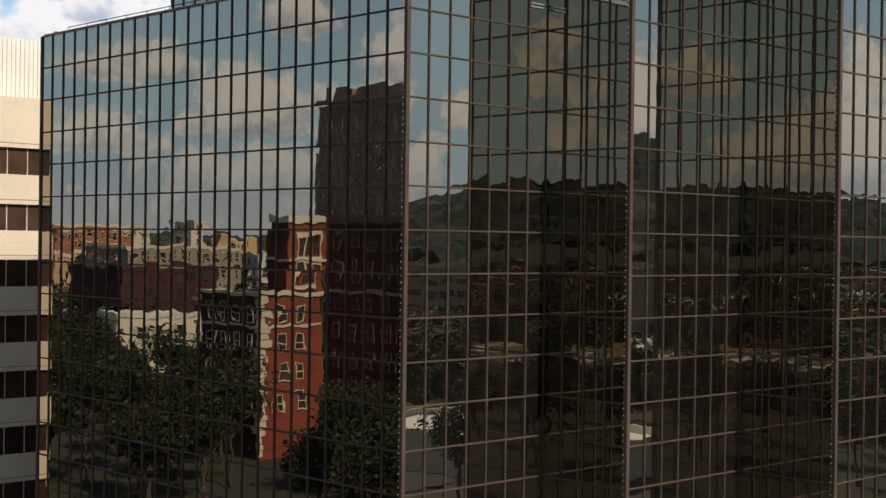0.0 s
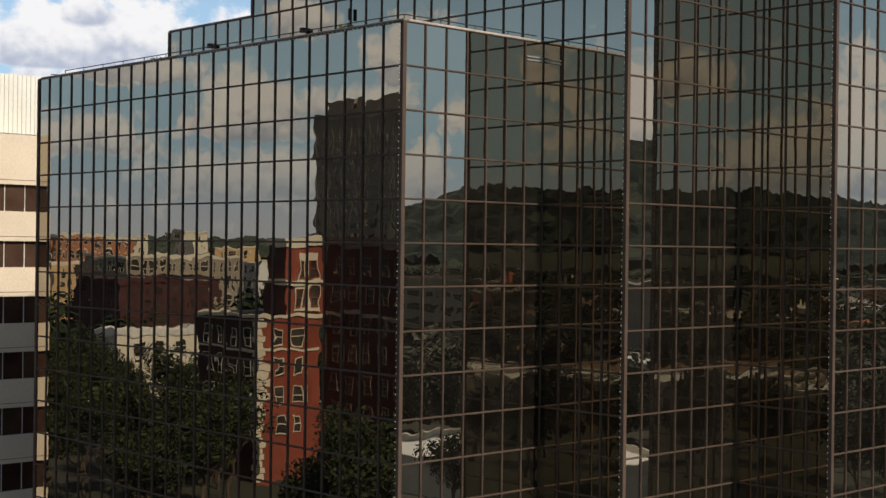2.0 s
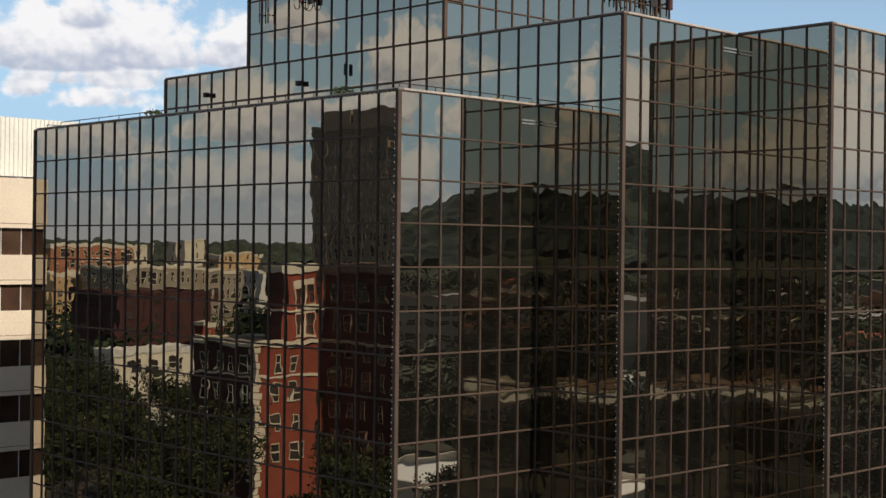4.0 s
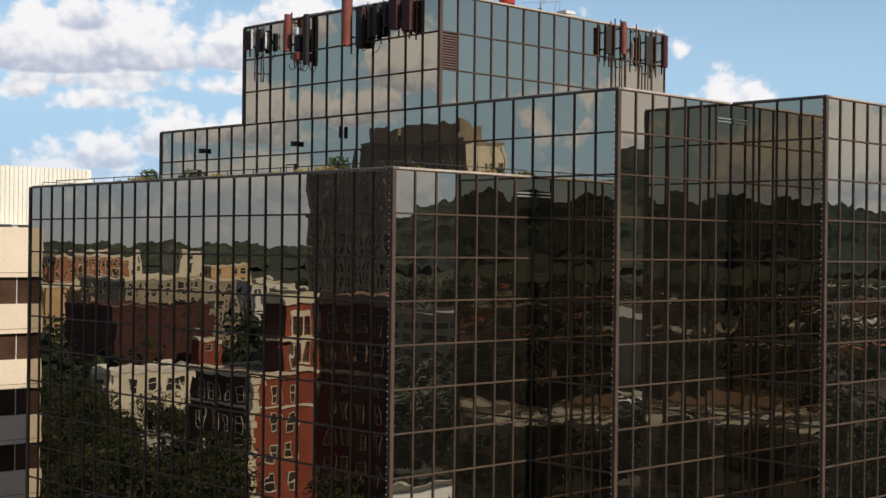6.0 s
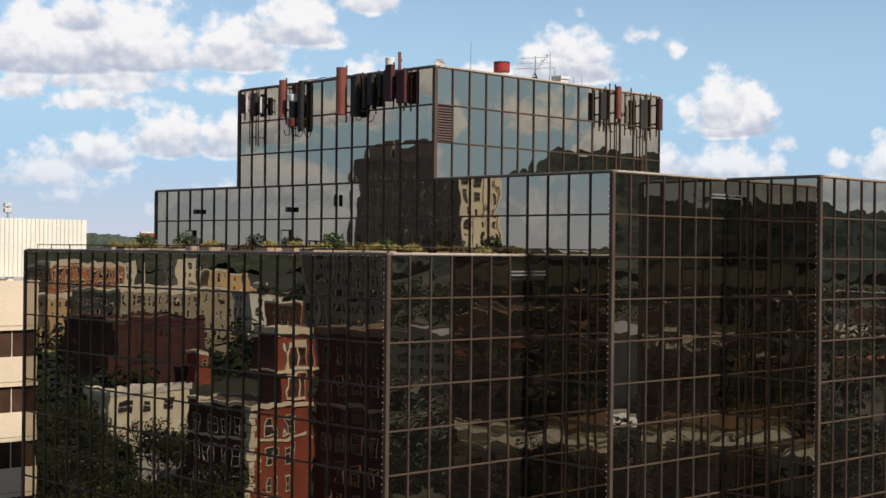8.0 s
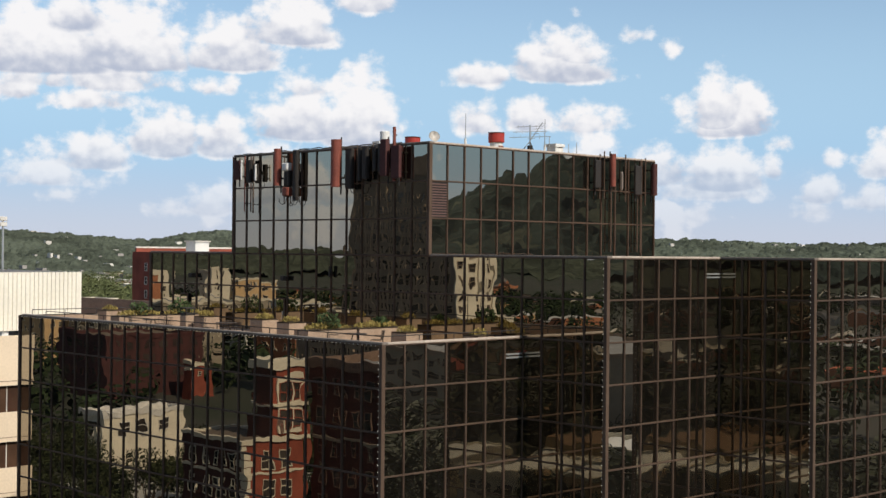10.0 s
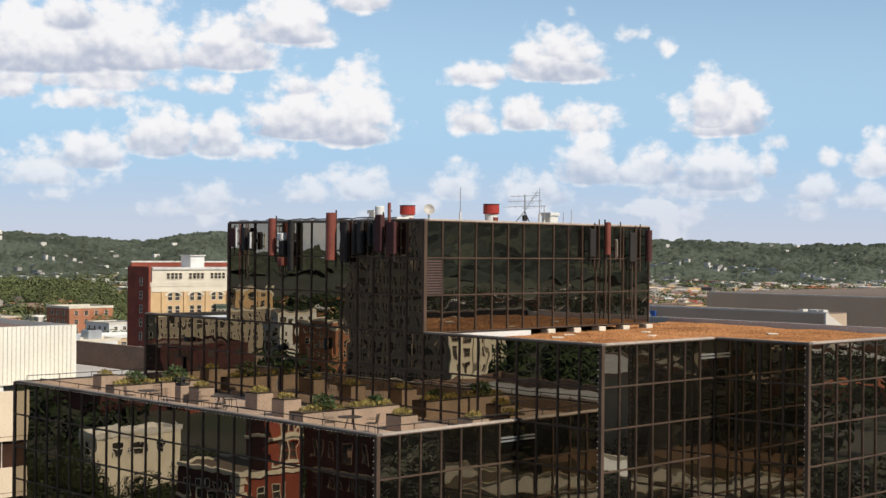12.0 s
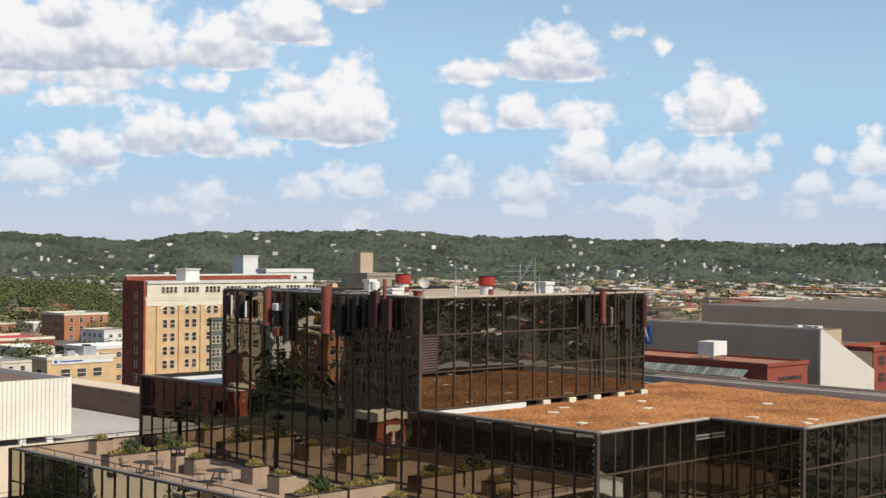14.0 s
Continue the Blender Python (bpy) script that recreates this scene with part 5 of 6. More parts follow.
# blue sign with one letter on the hall's front
sign = thing("hall_sign", "blue sign panel with a large white capital letter", "sign")
bm = bmesh.new()
box(bm, -173.6, -166.6, 239.5, 239.99, 27.4, 31.9)
board = part("panel", bm, BLUESIGN, sign)
cu = bpy.data.curves.new("letter", "FONT")
cu.body, cu.size, cu.extrude, cu.align_x = "A", 5.2, 0.06, "CENTER"
cu.materials.append(WHITEPAINT)
let = new("letter", cu)
let.parent = sign
let.matrix_local = pose(-168.5, 239.4, 28.0, 90, 0, 0)

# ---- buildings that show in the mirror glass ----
# one stone: x faces coloured pale as sunlit, y faces dark as shaded
tower = building("stone_tower", "tall brown stone tower with narrow window strips", -271, -226, -224, -209, 64.0, LIMESTONE, ROOFGREY, SHADESTONE, (0, 1), 3.9, 2.6, 1.3, 2.3, drop=5.5, cornice=0.6, side_m=SHADESTONE)
block(tower, "penthouse", SHADESTONE, -268, -256, -222, -211, 64.3, 69.5)
block(tower, "penthouse", SHADESTONE, -254, -230, -221, -211, 64.3, 69.5)
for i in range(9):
    block(tower, "pier", SHADESTONE, -271 + i * 5.5, -270.2 + i * 5.5, -209.0, -208.85, 0, 63.5)
# piers of the +x face, coloured pale as sunlit too
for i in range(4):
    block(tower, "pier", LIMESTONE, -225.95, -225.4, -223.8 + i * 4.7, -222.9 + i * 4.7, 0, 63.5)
# the y faces take the darkened brick: their shade is in the colour
brick = building("brick_hotel", "old red brick hotel with cream stone quoins", -101, -88.4, -66, -57, 19.4, REDBRICK, DARKROOF, LIMESTONE, (0, 1), 3.5, 2.7, 1.15, 1.9, cornice=-0.1, side_m=DARKENED_BRICK)
for i in range(22):
    w_ = 1.1 if i % 2 else 0.7
    block(brick, "quoin", LIMESTONE, -88.4 - w_, -88.3, -57 - w_, -56.9, 0.4 + i * 0.86, 1.15 + i * 0.86)
block(brick, "string_course", LIMESTONE, -101.1, -88.25, -66, -56.85, 15.6, 15.9)
upper = building("brick_hotel_upper", "taller set-back wing of the red brick hotel with cream bays", -92.5, -88.6, -66.5, -61.2, 28.0, REDBRICK, ROOFGREY, LIMESTONE, (0,), 3.5, 2.6, 1.1, 2.1, cornice=0.4, side_m=DARKENED_BRICK)
block(upper, "bay", LIMESTONE, -88.6, -88.3, -65.6, -62.4, 20.2, 27.2)
me_ = window_mesh(1.0, 2.2, 0.12, REDBRICK, 0)
for y_ in (-64.8, -63.2):
    for z_ in (20.8, 24.2):
        add_window(upper, me_, (-88.3, y_, z_))
block(upper, "string_course", LIMESTONE, -92.6, -88.1, -66.6, -61.0, 23.5, 23.8)
# whole wing in darkened brick and browner trim, shade put into the colours
wing = building("brick_hotel_wing", "long wing of the red brick hotel in shade", -88, -40, -82, -66.6, 28.0, DARKENED_BRICK, ROOFGREY, BROWNPANEL, (0, 1), 3.5, 2.9, 1.2, 2.0, cornice=0.5)
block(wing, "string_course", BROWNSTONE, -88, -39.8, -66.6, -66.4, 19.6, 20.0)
building("orange_hotel", "ornate orange brick block with arched windows and pale base", -515, -494, -285, -248, 30.5, ORANGEBRICK, ROOFGREY, LIMESTONE, (0, 1), 4.6, 3.8, 1.7, 3.0, hood=True, cornice=0.9)
building("pale_hall", "low cream hall with a white plaza in front", -190, -183, -112, -94, 11.0, LIMESTONE, ROOFWHITE, FLASH, (0, 1), 4.5, 4.5, 2.0, 2.2)
building("maroon_block", "long dark maroon building", -326, -300, -196, -164, 17.2, MAROON, DARKROOF, MAROON, (1, 0), 4, 5, 2, 1.8)
building("grey_row", "grey stone row with tall windows", -410, -380, -262, -214, 23.0, BROWNSTONE, ROOFGREY, LIMESTONE, (0, 1), 5.5, 4.2, 2.0, 3.6)
building("red_row", "red brick block with rows of windows", -470, -430, -340, -306, 13, DARKENED_BRICK, DARKROOF, BROWNPANEL, (0, 1), 3.8, 4, 2, 1.8)
building("tan_row", "tan brick block on the far side of the park", -440, -415, -250, -205, 20, TANBRICK, DARKROOF, LIMESTONE, (0, 1), 3.8, 4, 1.6, 2.0)
building("red_shed", "small bright red building", -294, -289, -190, -185, 8.5, REDBRICK, REDBRICK, LIMESTONE, (0,), 4, 4, 1.5, 1.5)
for x, y, w_, d_, h_, wm, lab in ((-557, -312, 26, 24, 31, LIMESTONE, "cream stone office block beyond the park"), (-472, -300, 11, 10, 33, LIMESTONE, "narrow cream stone tower beyond the park"), (-407, -290, 24, 18, 21, WHITEPAINT, "white rendered block among trees"),
                                  (-362, -280, 22, 18, 19, ORANGEBRICK, "orange brick block among trees"), (-505, -338, 30, 22, 27, TANBRICK, "tan brick block with rows of windows"), (-600, -250, 34, 20, 24, ORANGEBRICK, "long orange brick block with rows of windows"),
                                  (-340, -330, 26, 18, 17, LIMESTONE, "cream block with rows of windows")):
    building("town_block", lab, x - w_ / 2, x + w_ / 2, y - d_ / 2, y + d_ / 2, h_, wm, DARKROOF, LIMESTONE, (0, 1), 4.6, 5.2, 2.0, 2.6, first=6, cornice=0.3)
building("street_block", "low building with a white flat roof", 62, 86, 66, 90, 3.6, LIMESTONE, mat("bright_roof_membrane", (0.80, 0.78, 0.73), 0.6, 0, 0.06), LIMESTONE, (2,), 3.8, 4, 2, 1.8)
building("street_block", "low cream building with a pale flat roof among trees", 106, 134, 146, 162, 8.0, LIMESTONE, ROOFWHITE, LIMESTONE, (2,), 3.8, 4, 2, 1.8)
building("parking_deck", "concrete parking deck behind the street", 150, 200, 170, 240, 20, BROWNSTONE, ROOFGREY, CONC, (2,), 3.2, 5, 3.6, 1.4)
for x, y, w_, d_, h_, wm, rm, lab in (
        (-52, -178, 15, 12, 8.0, LIMESTONE, ROOFWHITE, "cream shop facing the park"), (-34, -184, 13, 14, 6.5, TANBRICK, ROOFGREY, "low tan shop facing the park"), (-14, -176, 18, 12, 9.5, LIMESTONE, ROOFWHITE, "cream shop with a white roof facing the park"),
        (112, -116, 13, 24, 6.5, LIMESTONE, ROOFWHITE, "cream shop across the street"), (98, -122, 9, 26, 7.0, TANBRICK, ROOFWHITE, "tan brick shop with a white roof across the street"), (86, -130, 12, 24, 6.0, LIMESTONE, ROOFWHITE, "low cream shop among trees"),
        (72, -136, 9, 26, 7.5, RENDER, TANROOF, "grey rendered shop with a tan roof among trees"), (130, -112, 14, 20, 7.0, LIMESTONE, ROOFWHITE, "cream shop at the street corner"), (60, -146, 10, 22, 6.5, ORANGEBRICK, ROOFWHITE, "orange brick shop among trees")):
    building("street_shop", lab, x - w_ / 2, x + w_ / 2, y - d_ / 2, y + d_ / 2, h_, wm, rm, LIMESTONE, (1,), 3.4, 3.6, 2.2, 1.8, first=1.0, cornice=0.2)

# white plaza by the pale hall
street("plaza_2", -181, -150, -130, -84, 0.15, SIDEWALK, "white concrete plaza in front of a low hall")

# parked cars on the forecourt and along the street
CARPAINT = mat("car_paint", (0.45, 0.44, 0.42), 0.25, 0.2, 0.1, 2, 0.5, 0, 0.6, pick=0.9)
TYRE = mat("tyre_rubber", (0.02, 0.02, 0.02), 0.9)


def car(x, y, a):
    c = thing("car", "parked car on the asphalt beside other cars", "car", "parked cars")
    c.matrix_world = pose(x, y, 0.14, 0, 0, a)
    bm = bmesh.new()
    box(bm, -2.2, 2.2, -0.88, 0.88, 0.35, 0.95)
    body = part("body", bevelled(bm, 0.15, 2), CARPAINT, c)
    bm = bmesh.new()
    vs = [bm.verts.new(q) for q in ((-1.5, -0.78, 0.94), (1.1, -0.78, 0.94), (1.1, 0.78, 0.94), (-1.5, 0.78, 0.94), (-1.0, -0.62, 1.48), (0.45, -0.62, 1.48), (0.45, 0.62, 1.48), (-1.0, 0.62, 1.48))]
    for q in ((4, 5, 6, 7), (0, 1, 5, 4), (1, 2, 6, 5), (2, 3, 7, 6), (3, 0, 4, 7)):
        bm.faces.new([vs[i] for i in q])
    part("glasshouse", bm, WINDOW, c)
    for sx in (-1.35, 1.35):
        for sy in (-0.8, 0.8):
            bm = bmesh.new()
            tube(bm, (sx, sy - 0.1, 0.33), (sx, sy + 0.1, 0.33), 0.33, n=12)
            part("wheel", bm, TYRE, c)
    return c


car0 = car(92, 50, 0)
crng = random.Random(8)
for row, (yy, x0_) in enumerate(((55, 88), (62, 88), (84, 66), (91, 66), (97, 66))):
    for i in range(8):
        if crng.random() < 0.75:
            copy_thing(car0, pose(x0_ + i * 3.2, yy, 0.14, 0, 0, 90 + crng.choice((0, 180))))
for i in range(16):
    copy_thing(car0, pose(crng.choice((35, 43.5)), 60 + i * 9 + crng.uniform(-2, 2), 0.06, 0, 0, 90))
    copy_thing(car0, pose(-150 + i * 11 + crng.uniform(-3, 3), crng.choice((-15.2, -24.6)), 0.06, 0, 0, 0))

# mast with floodlights far left
mast = thing("floodlight_mast", "tall steel floodlight mast", "light mast", at=(-330, 148, 0))
bm = bmesh.new()
tube(bm, (0, 0, -0.2), (0, 0, 51), 0.55, 0.3)
part("pole", bm, GALV, mast)
for k in (0, 1.6):
    bm = bmesh.new()
    box(bm, -0.5, 0.5, -1.1, 1.1, 49.8 - k, 51.0 - k)
    part("lamp_bank", bevelled(bm, 0.1), FLASH, mast)

# ---- trees, woods, hills and far roofs ----
def tree_kind(seed, h, r):
    rng = random.Random(seed)
    t = thing("tree", "broad green city tree in full leaf", "tree", "park trees")
    bm = bmesh.new()
    tube(bm, (0, 0, -0.2), (0.15, 0.1, h * 0.45), 0.32, 0.2, 8)
    for i in range(6):
        a = i * 1.05 + rng.uniform(-0.3, 0.3)
        tube(bm, (0.1, 0.1, h * (0.3 + 0.03 * i)), (math.cos(a) * r * 0.6, math.sin(a) * r * 0.6, h * (0.6 + 0.04 * i)), 0.13, 0.04, 6)
    part("trunk", bm, BARK, t)
    vs, fs = [], []
    for i in range(11):
        a, rr = rng.uniform(0, 6.28), rng.uniform(0, 0.62) * r
        s = rng.uniform(0.4, 0.62) * r
        c = (math.cos(a) * rr, math.sin(a) * rr, h * rng.uniform(0.5, 0.88))
        v, f = leaves(230, s, s, s * 0.7, 0.32, rng, c)
        k = len(vs)
        vs += v
        fs += [tuple(q + k for q in g) for g in f]
    soup("crown", vs, fs, LEAF, t)
    return t


kinds = [tree_kind(1, 12, 5.0), tree_kind(2, 10, 4.4), tree_kind(3, 14, 5.6)]
frng = random.Random(21)
spots = []
for _ in range(900):
    x, y = frng.uniform(-180, 20), frng.uniform(-165, -30)
    if -104 < x < -36 and -86 < y < -54 or -210 < x < -148 and -132 < y < -80:
        continue
    if x > -20 and frng.random() < 0.7:
        continue
    if all((x - a) ** 2 + (y - b) ** 2 > 38 for a, b in spots):
        spots.append((x, y))
near = []
for _ in range(420):
    x, y = frng.uniform(52, 210), frng.choice((frng.uniform(-230, -34), frng.uniform(30, 210)))
    if 52 < x < 160 and -162 < y < -92 or 56 < x < 122 and 38 < y < 104 or 100 < x < 140 and 140 < y < 168 or 60 < y < 78 or 146 < x < 204 and 166 < y:
        continue
    if all((x - a) ** 2 + (y - b) ** 2 > 60 for a, b in near):
        near.append((x, y))
spots += near
for x, y in ((60, 30), (58, 44), (56, 58), (60, 130), (66, 150), (72, 108), (54, 86), (90, 160), (52, 100), (130, 100), (120, 84), (98, 88), (90, 40), (100, 56), (92, 70), (106, 74), (84, 90), (110, 110), (96, 120), (84, 128), (112, 140), (125, 130), (140, 140), (100, 150), (76, 170), (50, 120), (64, -60), (80, -80), (100, -60), (120, -90), (140, -70), (20, -140), (40, -150)):
    spots.append((x, y))
spots.sort(key=lambda q: math.hypot(q[0] + 20, q[1] + 10))
for i, (x, y) in enumerate(spots[:270]):
    k = kinds[i % 3]
    m = pose(x, y, 0, 0, 0, frng.uniform(0, 360))
    if i < 3:
        k.matrix_world = m
    else:
        copy_thing(k, m)


def clear(x, y):
    return not any(a < x < b and c < y < d for a, b, c, d in FOOT)


def woods(name, pts, label, lo, hi, leaf=1.7, n=34, m=WOODS, up=0.9):
    """Many far trees as leafy heaps, one object."""
    rs = np.random.RandomState(len(pts))
    P = np.array(pts, float)
    c = np.repeat(P, n, axis=0)
    hgt = np.repeat(rs.uniform(lo, hi, len(P)), n)
    d = rs.normal(size=(len(c), 3))
    d /= np.linalg.norm(d, axis=1)[:, None]
    rad = hgt * 0.42
    c[:, 0] += d[:, 0] * rad
    c[:, 1] += d[:, 1] * rad
    c[:, 2] += hgt * 0.55 + d[:, 2] * hgt * 0.42
    nrm = d * 0.7 + rs.normal(size=d.shape) * 0.2 + np.array((0, 0, up))
    nrm /= np.linalg.norm(nrm, axis=1)[:, None]
    a = np.cross(nrm, rs.normal(size=d.shape))
    a /= np.linalg.norm(a, axis=1)[:, None]
    b = np.cross(nrm, a)
    s = (leaf * rs.uniform(0.6, 1.3, len(c)) * hgt / hi)[:, None]
    V = np.stack([c - a * s, c + b * s * 0.8, c + a * s, c - b * s * 0.8], axis=1).reshape(-1, 3)
    F = np.arange(len(V)).reshape(-1, 4)
    ob = soup(name, V.tolist(), F.tolist(), m, None, "stuff")
    return tagged(ob, label, "trees")


SKYLINE = ((285, 70), (297, 78), (302, 60), (304.2, 80), (308, 84), (312.5, 89), (316, 76), (319.3, 80), (321.7, 71), (324, 74), (328.4, 65), (334, 68), (345, 80))

SHOULDER = ((15, 60), (24, 98), (28.5, 104), (30, 112), (32.5, 140), (35.5, 205), (38, 216), (40.6, 222), (41.4, 218), (42.1, 186), (43.7, 168), (45.3, 124), (46.6, 114), (47.6, 102), (52, 84), (62, 70))


def ridge(px, py):
    """Height of the wooded ridges round the city."""
    r = math.hypot(px, py)
    a = math.degrees(math.atan2(px, py)) % 360
    f = 0.0
    if 280 < a < 350:
        h = float(np.interp(a, [s[0] for s in SKYLINE], [s[1] for s in SKYLINE]))
        h *= 1 + 0.03 * noise.noise((a * 1.3, 0, 7))
        f = h * max(math.exp(-((r - 3000) / 420) ** 2), 0.62 * math.exp(-((r - 2350) / 260) ** 2) * (0.7 + 0.6 * noise.noise((a * 0.35, 3, 1))))
    # centre azimuth, width in azimuth, distance, depth, height
    for ca, wa, rc, wr, h in ((42, 30, 2500, 520, 80), (95, 45, 2500, 600, 125), (150, 45, 2500, 600, 135), (235, 40, 3300, 700, 38)):
        da = (a - ca + 180) % 360 - 180
        n = noise.noise((px * 0.0011, py * 0.0011, 2.0)) * 0.28 + noise.noise((px * 0.004, py * 0.004, 5.0)) * 0.12
        f = max(f, h * math.exp(-(da / wa) ** 4) * math.exp(-((r - rc) / wr) ** 2) * (1 + n))
    if 15 < a < 62:
        f = max(f, float(np.interp(a, [s[0] for s in SHOULDER], [s[1] for s in SHOULDER])) * math.exp(-((r - 2500) / 420) ** 2))
    return f - 4


hv, hf = [], []
NA, NR = 420, 40
for i in range(NA):
    a = 2 * math.pi * i / NA
    for j in range(NR):
        r = 1500 + 3200 * j / (NR - 1)
        x, y = r * math.sin(a), r * math.cos(a)
        hv.append((x, y, max(-3.0, ridge(x, y))))
for i in range(NA):
    for j in range(NR - 1):
        p, q = i * NR + j, ((i + 1) % NA) * NR + j
        hf.append((p, q, q + 1, p + 1))
hill = soup("hills", hv, hf, HILLMAT, None, "structure")
tagged(hill, "low wooded ridges along the horizon", "hills")

wr_ = np.random.RandomState(7)


def scatter(count, deg0, deg1, r0, r1, keep):
    got = []
    while len(got) < count:
        deg, r = wr_.uniform(deg0, deg1), math.sqrt(wr_.uniform(r0 * r0, r1 * r1))
        x, y = r * math.sin(math.radians(deg)), r * math.cos(math.radians(deg))
        z = keep(x, y, deg, r)
        if z is not None and clear(x, y):
            got.append((x, y, z))
    return got


def on_ridge(x, y, deg, r):
    z = ridge(x, y)
    return z - 3 if z > 10 else None


def in_patches(x, y, deg, r):
    f = noise.noise((x * 0.006, y * 0.006, 9.0)) + 0.5 * noise.noise((x * 0.02, y * 0.02, 3.0)) + (0.06 if deg < 304 else 0.12)
    return -0.5 if f > 0.03 and not (r < 420 and deg > 303) else None


def canopy(name, label, deg0, deg1, r0, r1, cell, span, tall, m):
    """Closed tree canopy over the ridges: a fine sheet of rounded crowns."""
    na = int(math.radians(deg1 - deg0) * (r0 + r1) / 2 / cell)
    nr = int((r1 - r0) / cell)
    vs, fs = [], []
    crown = random.Random(4)
    for i in range(na + 1):
        a = math.radians(deg0 + (deg1 - deg0) * i / na)
        for j in range(nr + 1):
            r = r0 + (r1 - r0) * j / nr
            x, y = r * math.sin(a), r * math.cos(a)
            d = noise.voronoi((x / span, y / span, 1.0))[0]
            k = max(0.0, 1 - d[0] * d[0] * 1.5)
            tone = 0.75 + 0.5 * noise.cell((x / span / 2, y / span / 2, 4.0))
            vs.append((x, y, ridge(x, y) + tall * tone * k + tall * 0.5 * noise.noise((x / span / 3, y / span / 3, 6.0)) + crown.uniform(-0.06, 0.06) * tall - 2))
    for i in range(na):
        for j in range(nr):
            p = i * (nr + 1) + j
            fs.append((p, p + nr + 1, p + nr + 2, p + 1))
    ob = soup(name, vs, fs, m, None, "stuff")
    return tagged(ob, label, "woods")


canopy("hill_woods", "dense green woods on the low ridges", 294, 341, 1900, 3200, 4.2, 12.0, 9.0, HILLMAT)
canopy("mountain_woods", "dark backlit woods on the higher ridges behind the town", 8, 198, 1750, 2750, 16.0, 30.0, 16.0, MOUNTAIN)
canopy("far_woods", "hazy green woods on low hills beyond the park", 198, 294, 2300, 3800, 18.0, 34.0, 14.0, HILLMAT)
woods("valley_woods", scatter(4200, 284, 348, 380, 2400, in_patches), "green trees among the roofs of the valley", 7, 12, 1.1, 64, WOODS, 0.5)
woods("suburb_woods", scatter(420, 294, 304, 480, 1500, lambda x, y, d, r: -0.5 if noise.noise((x * 0.007, y * 0.007, 8.0)) > 0.1 else None), "dense dark green trees of a suburb", 10, 18, 0.9, 260, WOODS, 0.45)
woods("outer_trees", [(x, y, -0.3) for x, y in spots[270:]], "broad dark green trees in streets and yards", 10, 15, 0.75, 420, LEAF, 0.6)
woods("town_woods", scatter(3600, 10, 190, 95, 1300, lambda x, y, d, r: -0.5), "dark trees of the town streets and yards", 8, 15, 1.5, 56, NEARWOODS, 0.8)
woods("park_woods", scatter(2600, 190, 284, 110, 1100, lambda x, y, d, r: -0.5 if noise.noise((x * 0.01, y * 0.01, 4.0)) > -0.1 and (r > 330 or y < -100) else None), "dark green trees between the blocks beyond the park", 8, 14, 1.4, 60, NEARWOODS, 0.8)

# small far houses and sheds, plain boxes with gable or flat roofs
hv, hf, hm = [], [], []
hr = np.random.RandomState(12)
n = 0
while n < 3300:
    if n < 1400:
        deg, r = hr.uniform(286, 346), hr.uniform(520, 2500)
    elif n < 2200:
        deg, r = hr.uniform(313, 338), hr.uniform(800, 2200)
    else:
        deg, r = hr.uniform(0, 286), hr.uniform(200, 1500)
    a = math.radians(deg)
    x, y = r * math.sin(a), r * math.cos(a)
    if not clear(x, y) or 286 < deg < 304 and hr.rand() < 0.35 or 190 < deg < 286 and r < 650 or deg < 190 and r < 380 and hr.rand() < 0.6:
        continue
    n += 1
    big = hr.rand() < 0.22
    w, d, h = (hr.uniform(18, 60), hr.uniform(14, 40), hr.uniform(4, 8)) if big else (hr.uniform(7, 16), hr.uniform(7, 16), hr.uniform(3, 5.5))
    k = len(hv)
    g = 0 if big else hr.uniform(1.2, 2.5)
    for zz in (-0.5, h):
        hv += [(x - w / 2, y - d / 2, zz), (x + w / 2, y - d / 2, zz), (x + w / 2, y + d / 2, zz), (x - w / 2, y + d / 2, zz)]
    hv += [(x - w / 2, y, h + g), (x + w / 2, y, h + g)]
    hf += [(k, k + 1, k + 5, k + 4), (k + 1, k + 2, k + 6, k + 9, k + 5), (k + 2, k + 3, k + 7, k + 6), (k + 3, k, k + 4, k + 8, k + 7), (k + 4, k + 5, k + 9, k + 8), (k + 6, k + 7, k + 8, k + 9)]
    top = hr.choice(5, p=(0.3, 0.2, 0.2, 0.2, 0.1)) if r < 1300 or big else 0
    wall = hr.choice((0, 0, 5, 6))
    hm += [wall] * 4 + [top] * 2
far_ = soup("far_houses", hv, hf, FARROOF, None, "stuff")
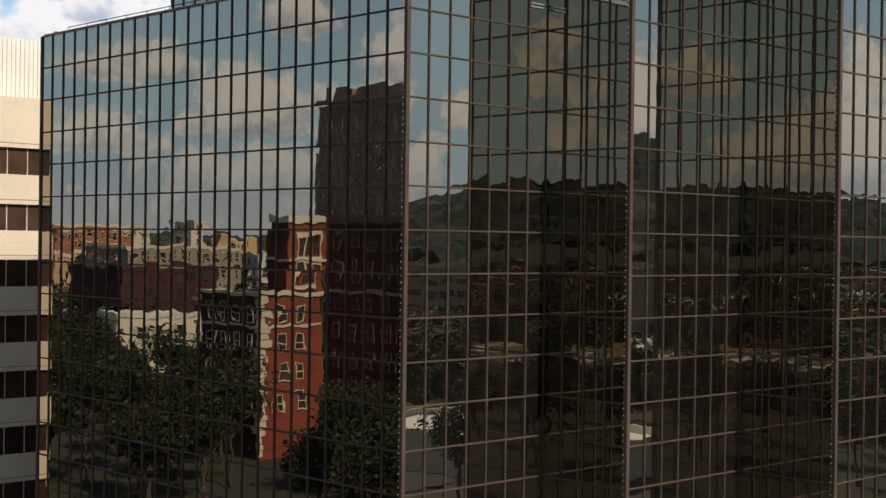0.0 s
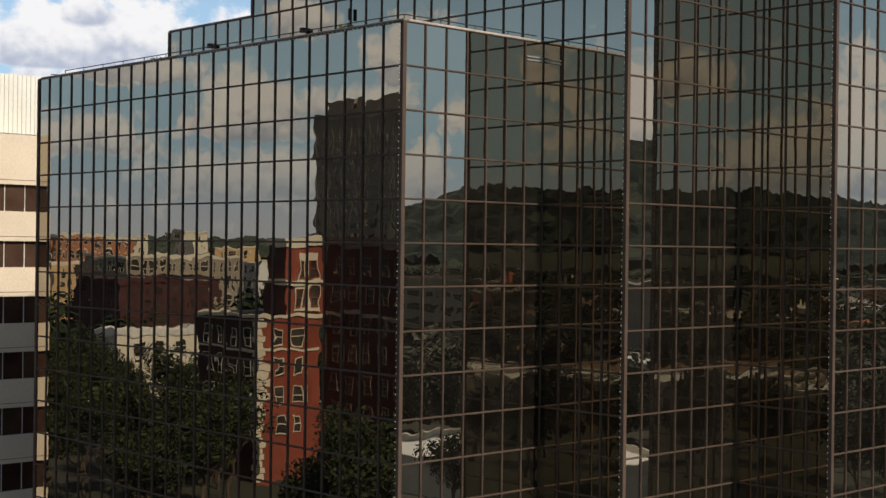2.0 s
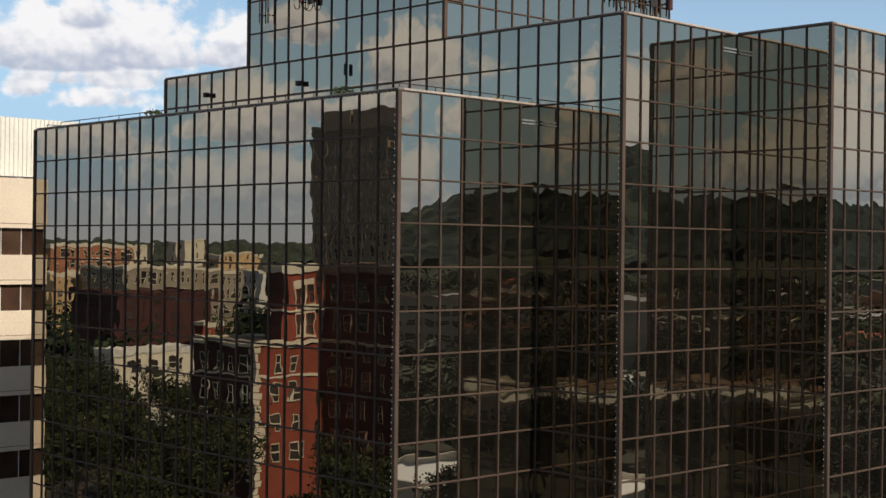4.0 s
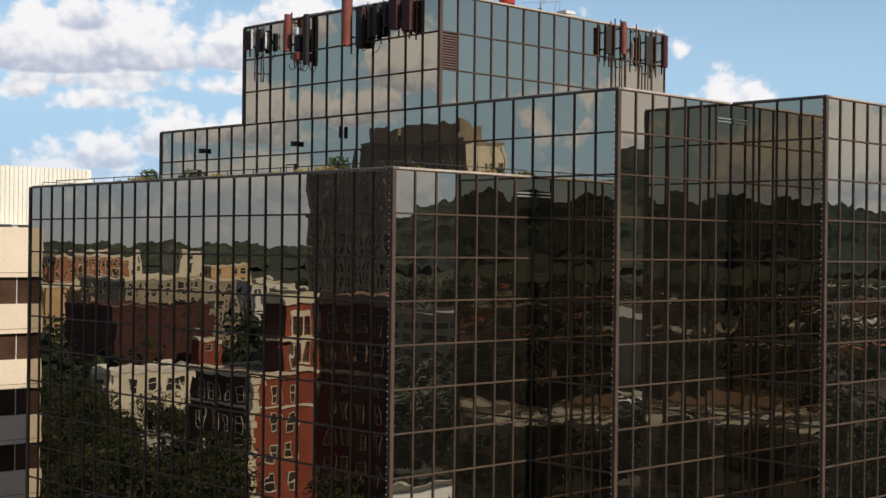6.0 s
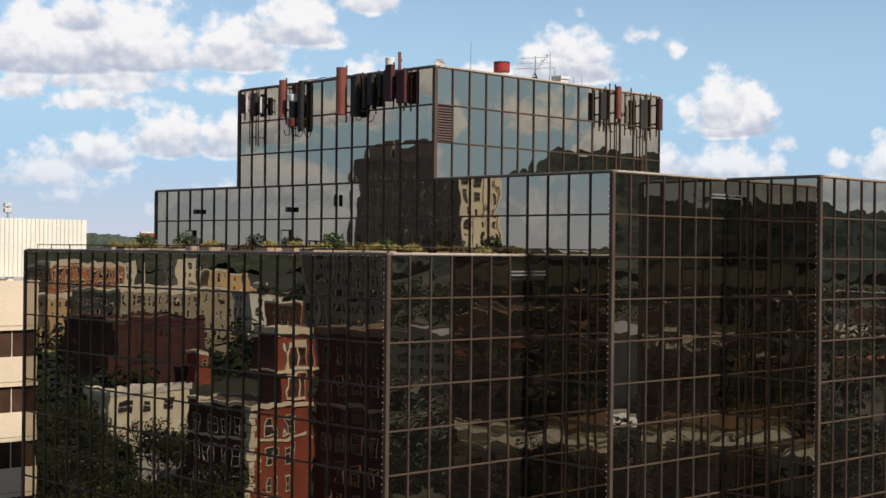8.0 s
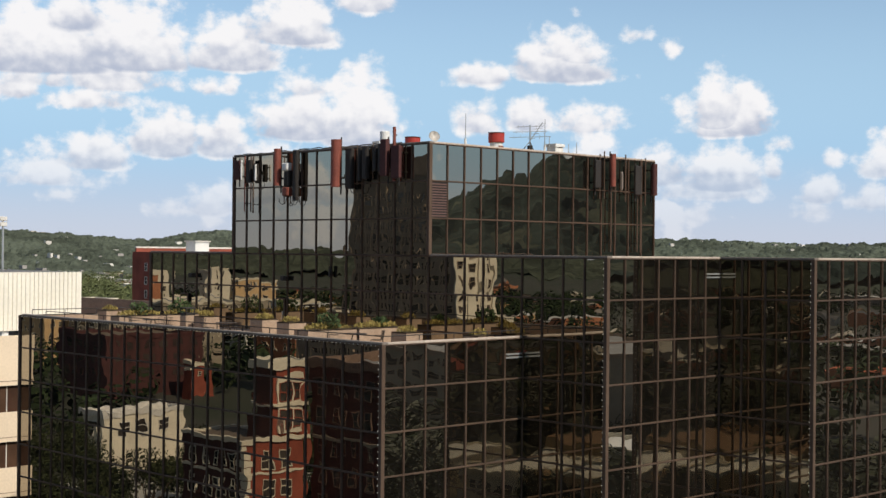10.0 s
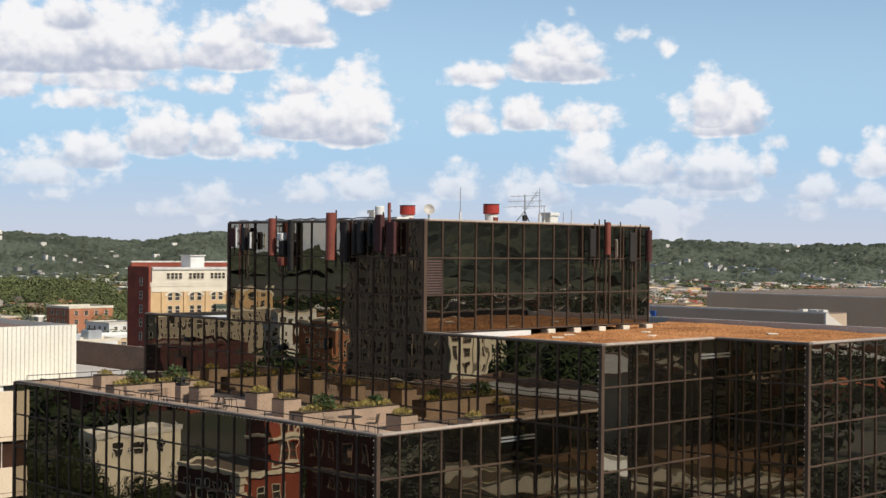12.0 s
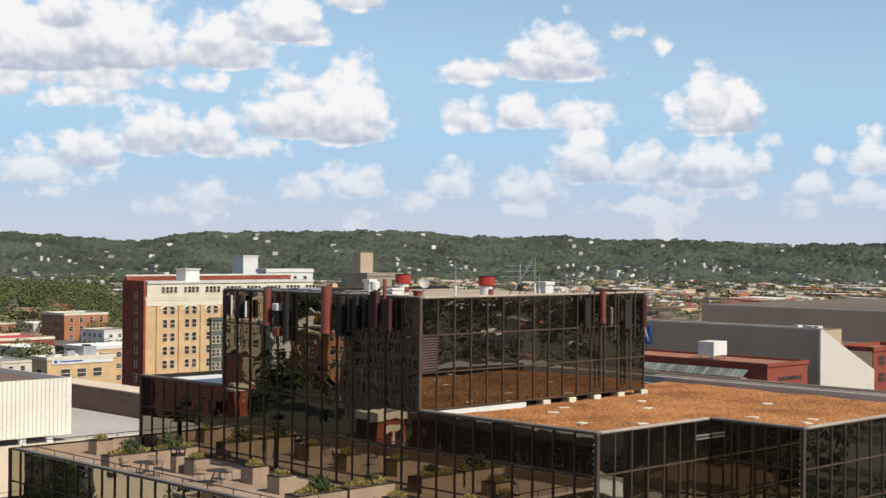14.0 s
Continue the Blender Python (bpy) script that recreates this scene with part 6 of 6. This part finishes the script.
for m_ in (mat("far_white_roof", (0.58, 0.56, 0.53), 0.9, 0, 0.15, 0.5, 0.05, 0, 0.1, island=True, pick=0.3), mat("far_brown_roof", (0.20, 0.125, 0.085), 0.9, 0, 0.2, 0.5, 0.05, 0, 0.1, island=True, pick=0.4),
           mat("far_dark_roof", (0.085, 0.08, 0.078), 0.9, 0, 0.2, 0.5, 0.05, 0, 0.1, island=True, pick=0.4), mat("far_red_roof", (0.36, 0.10, 0.06), 0.9, 0, 0.2, 0.5, 0.05, 0, 0.1, island=True, pick=0.4), TANBRICK, ORANGEBRICK):
    far_.data.materials.append(m_)
far_.data.polygons.foreach_set("material_index", hm)
tagged(far_, "pale roofs and walls of far houses and sheds", "houses")
hv, hf = [], []
n = 0
while n < 120:
    deg, r = hr.uniform(286, 346), hr.uniform(2350, 3050)
    x, y = r * math.sin(math.radians(deg)), r * math.cos(math.radians(deg))
    z = ridge(x, y)
    if z < 15:
        continue
    n += 1
    w, h, k = hr.uniform(3, 8), hr.uniform(4.5, 7.5), len(hv)
    for zz in (z - 4, z + h):
        hv += [(x - w / 2, y - 6, zz), (x + w / 2, y - 6, zz), (x + w / 2, y + 6, zz), (x - w / 2, y + 6, zz)]
    hf += [(k, k + 1, k + 5, k + 4), (k + 1, k + 2, k + 6, k + 5), (k + 2, k + 3, k + 7, k + 6), (k + 3, k, k + 4, k + 7), (k + 4, k + 5, k + 6, k + 7)]
n = 0
while n < 330:
    deg, r = (hr.uniform(312, 338) if n < 290 else hr.uniform(294, 303)), hr.uniform(1750, 2250)
    x, y = r * math.sin(math.radians(deg)), r * math.cos(math.radians(deg))
    if noise.noise((x * 0.004, y * 0.009, 12.0)) < -0.05:
        continue
    n += 1
    w, d, k = hr.uniform(5, 22), hr.uniform(4, 8), len(hv)
    z = max(0.0, ridge(x, y))
    for zz in (z - 2, z + hr.uniform(4.0, 7.5)):
        hv += [(x - w / 2, y - d / 2, zz), (x + w / 2, y - d / 2, zz), (x + w / 2, y + d / 2, zz), (x - w / 2, y + d / 2, zz)]
    hf += [(k, k + 1, k + 5, k + 4), (k + 1, k + 2, k + 6, k + 5), (k + 2, k + 3, k + 7, k + 6), (k + 3, k, k + 4, k + 7), (k + 4, k + 5, k + 6, k + 7)]
tagged(soup("hill_houses", hv, hf, HOUSE, None, "stuff"), "small pale houses among the hill woods", "houses")
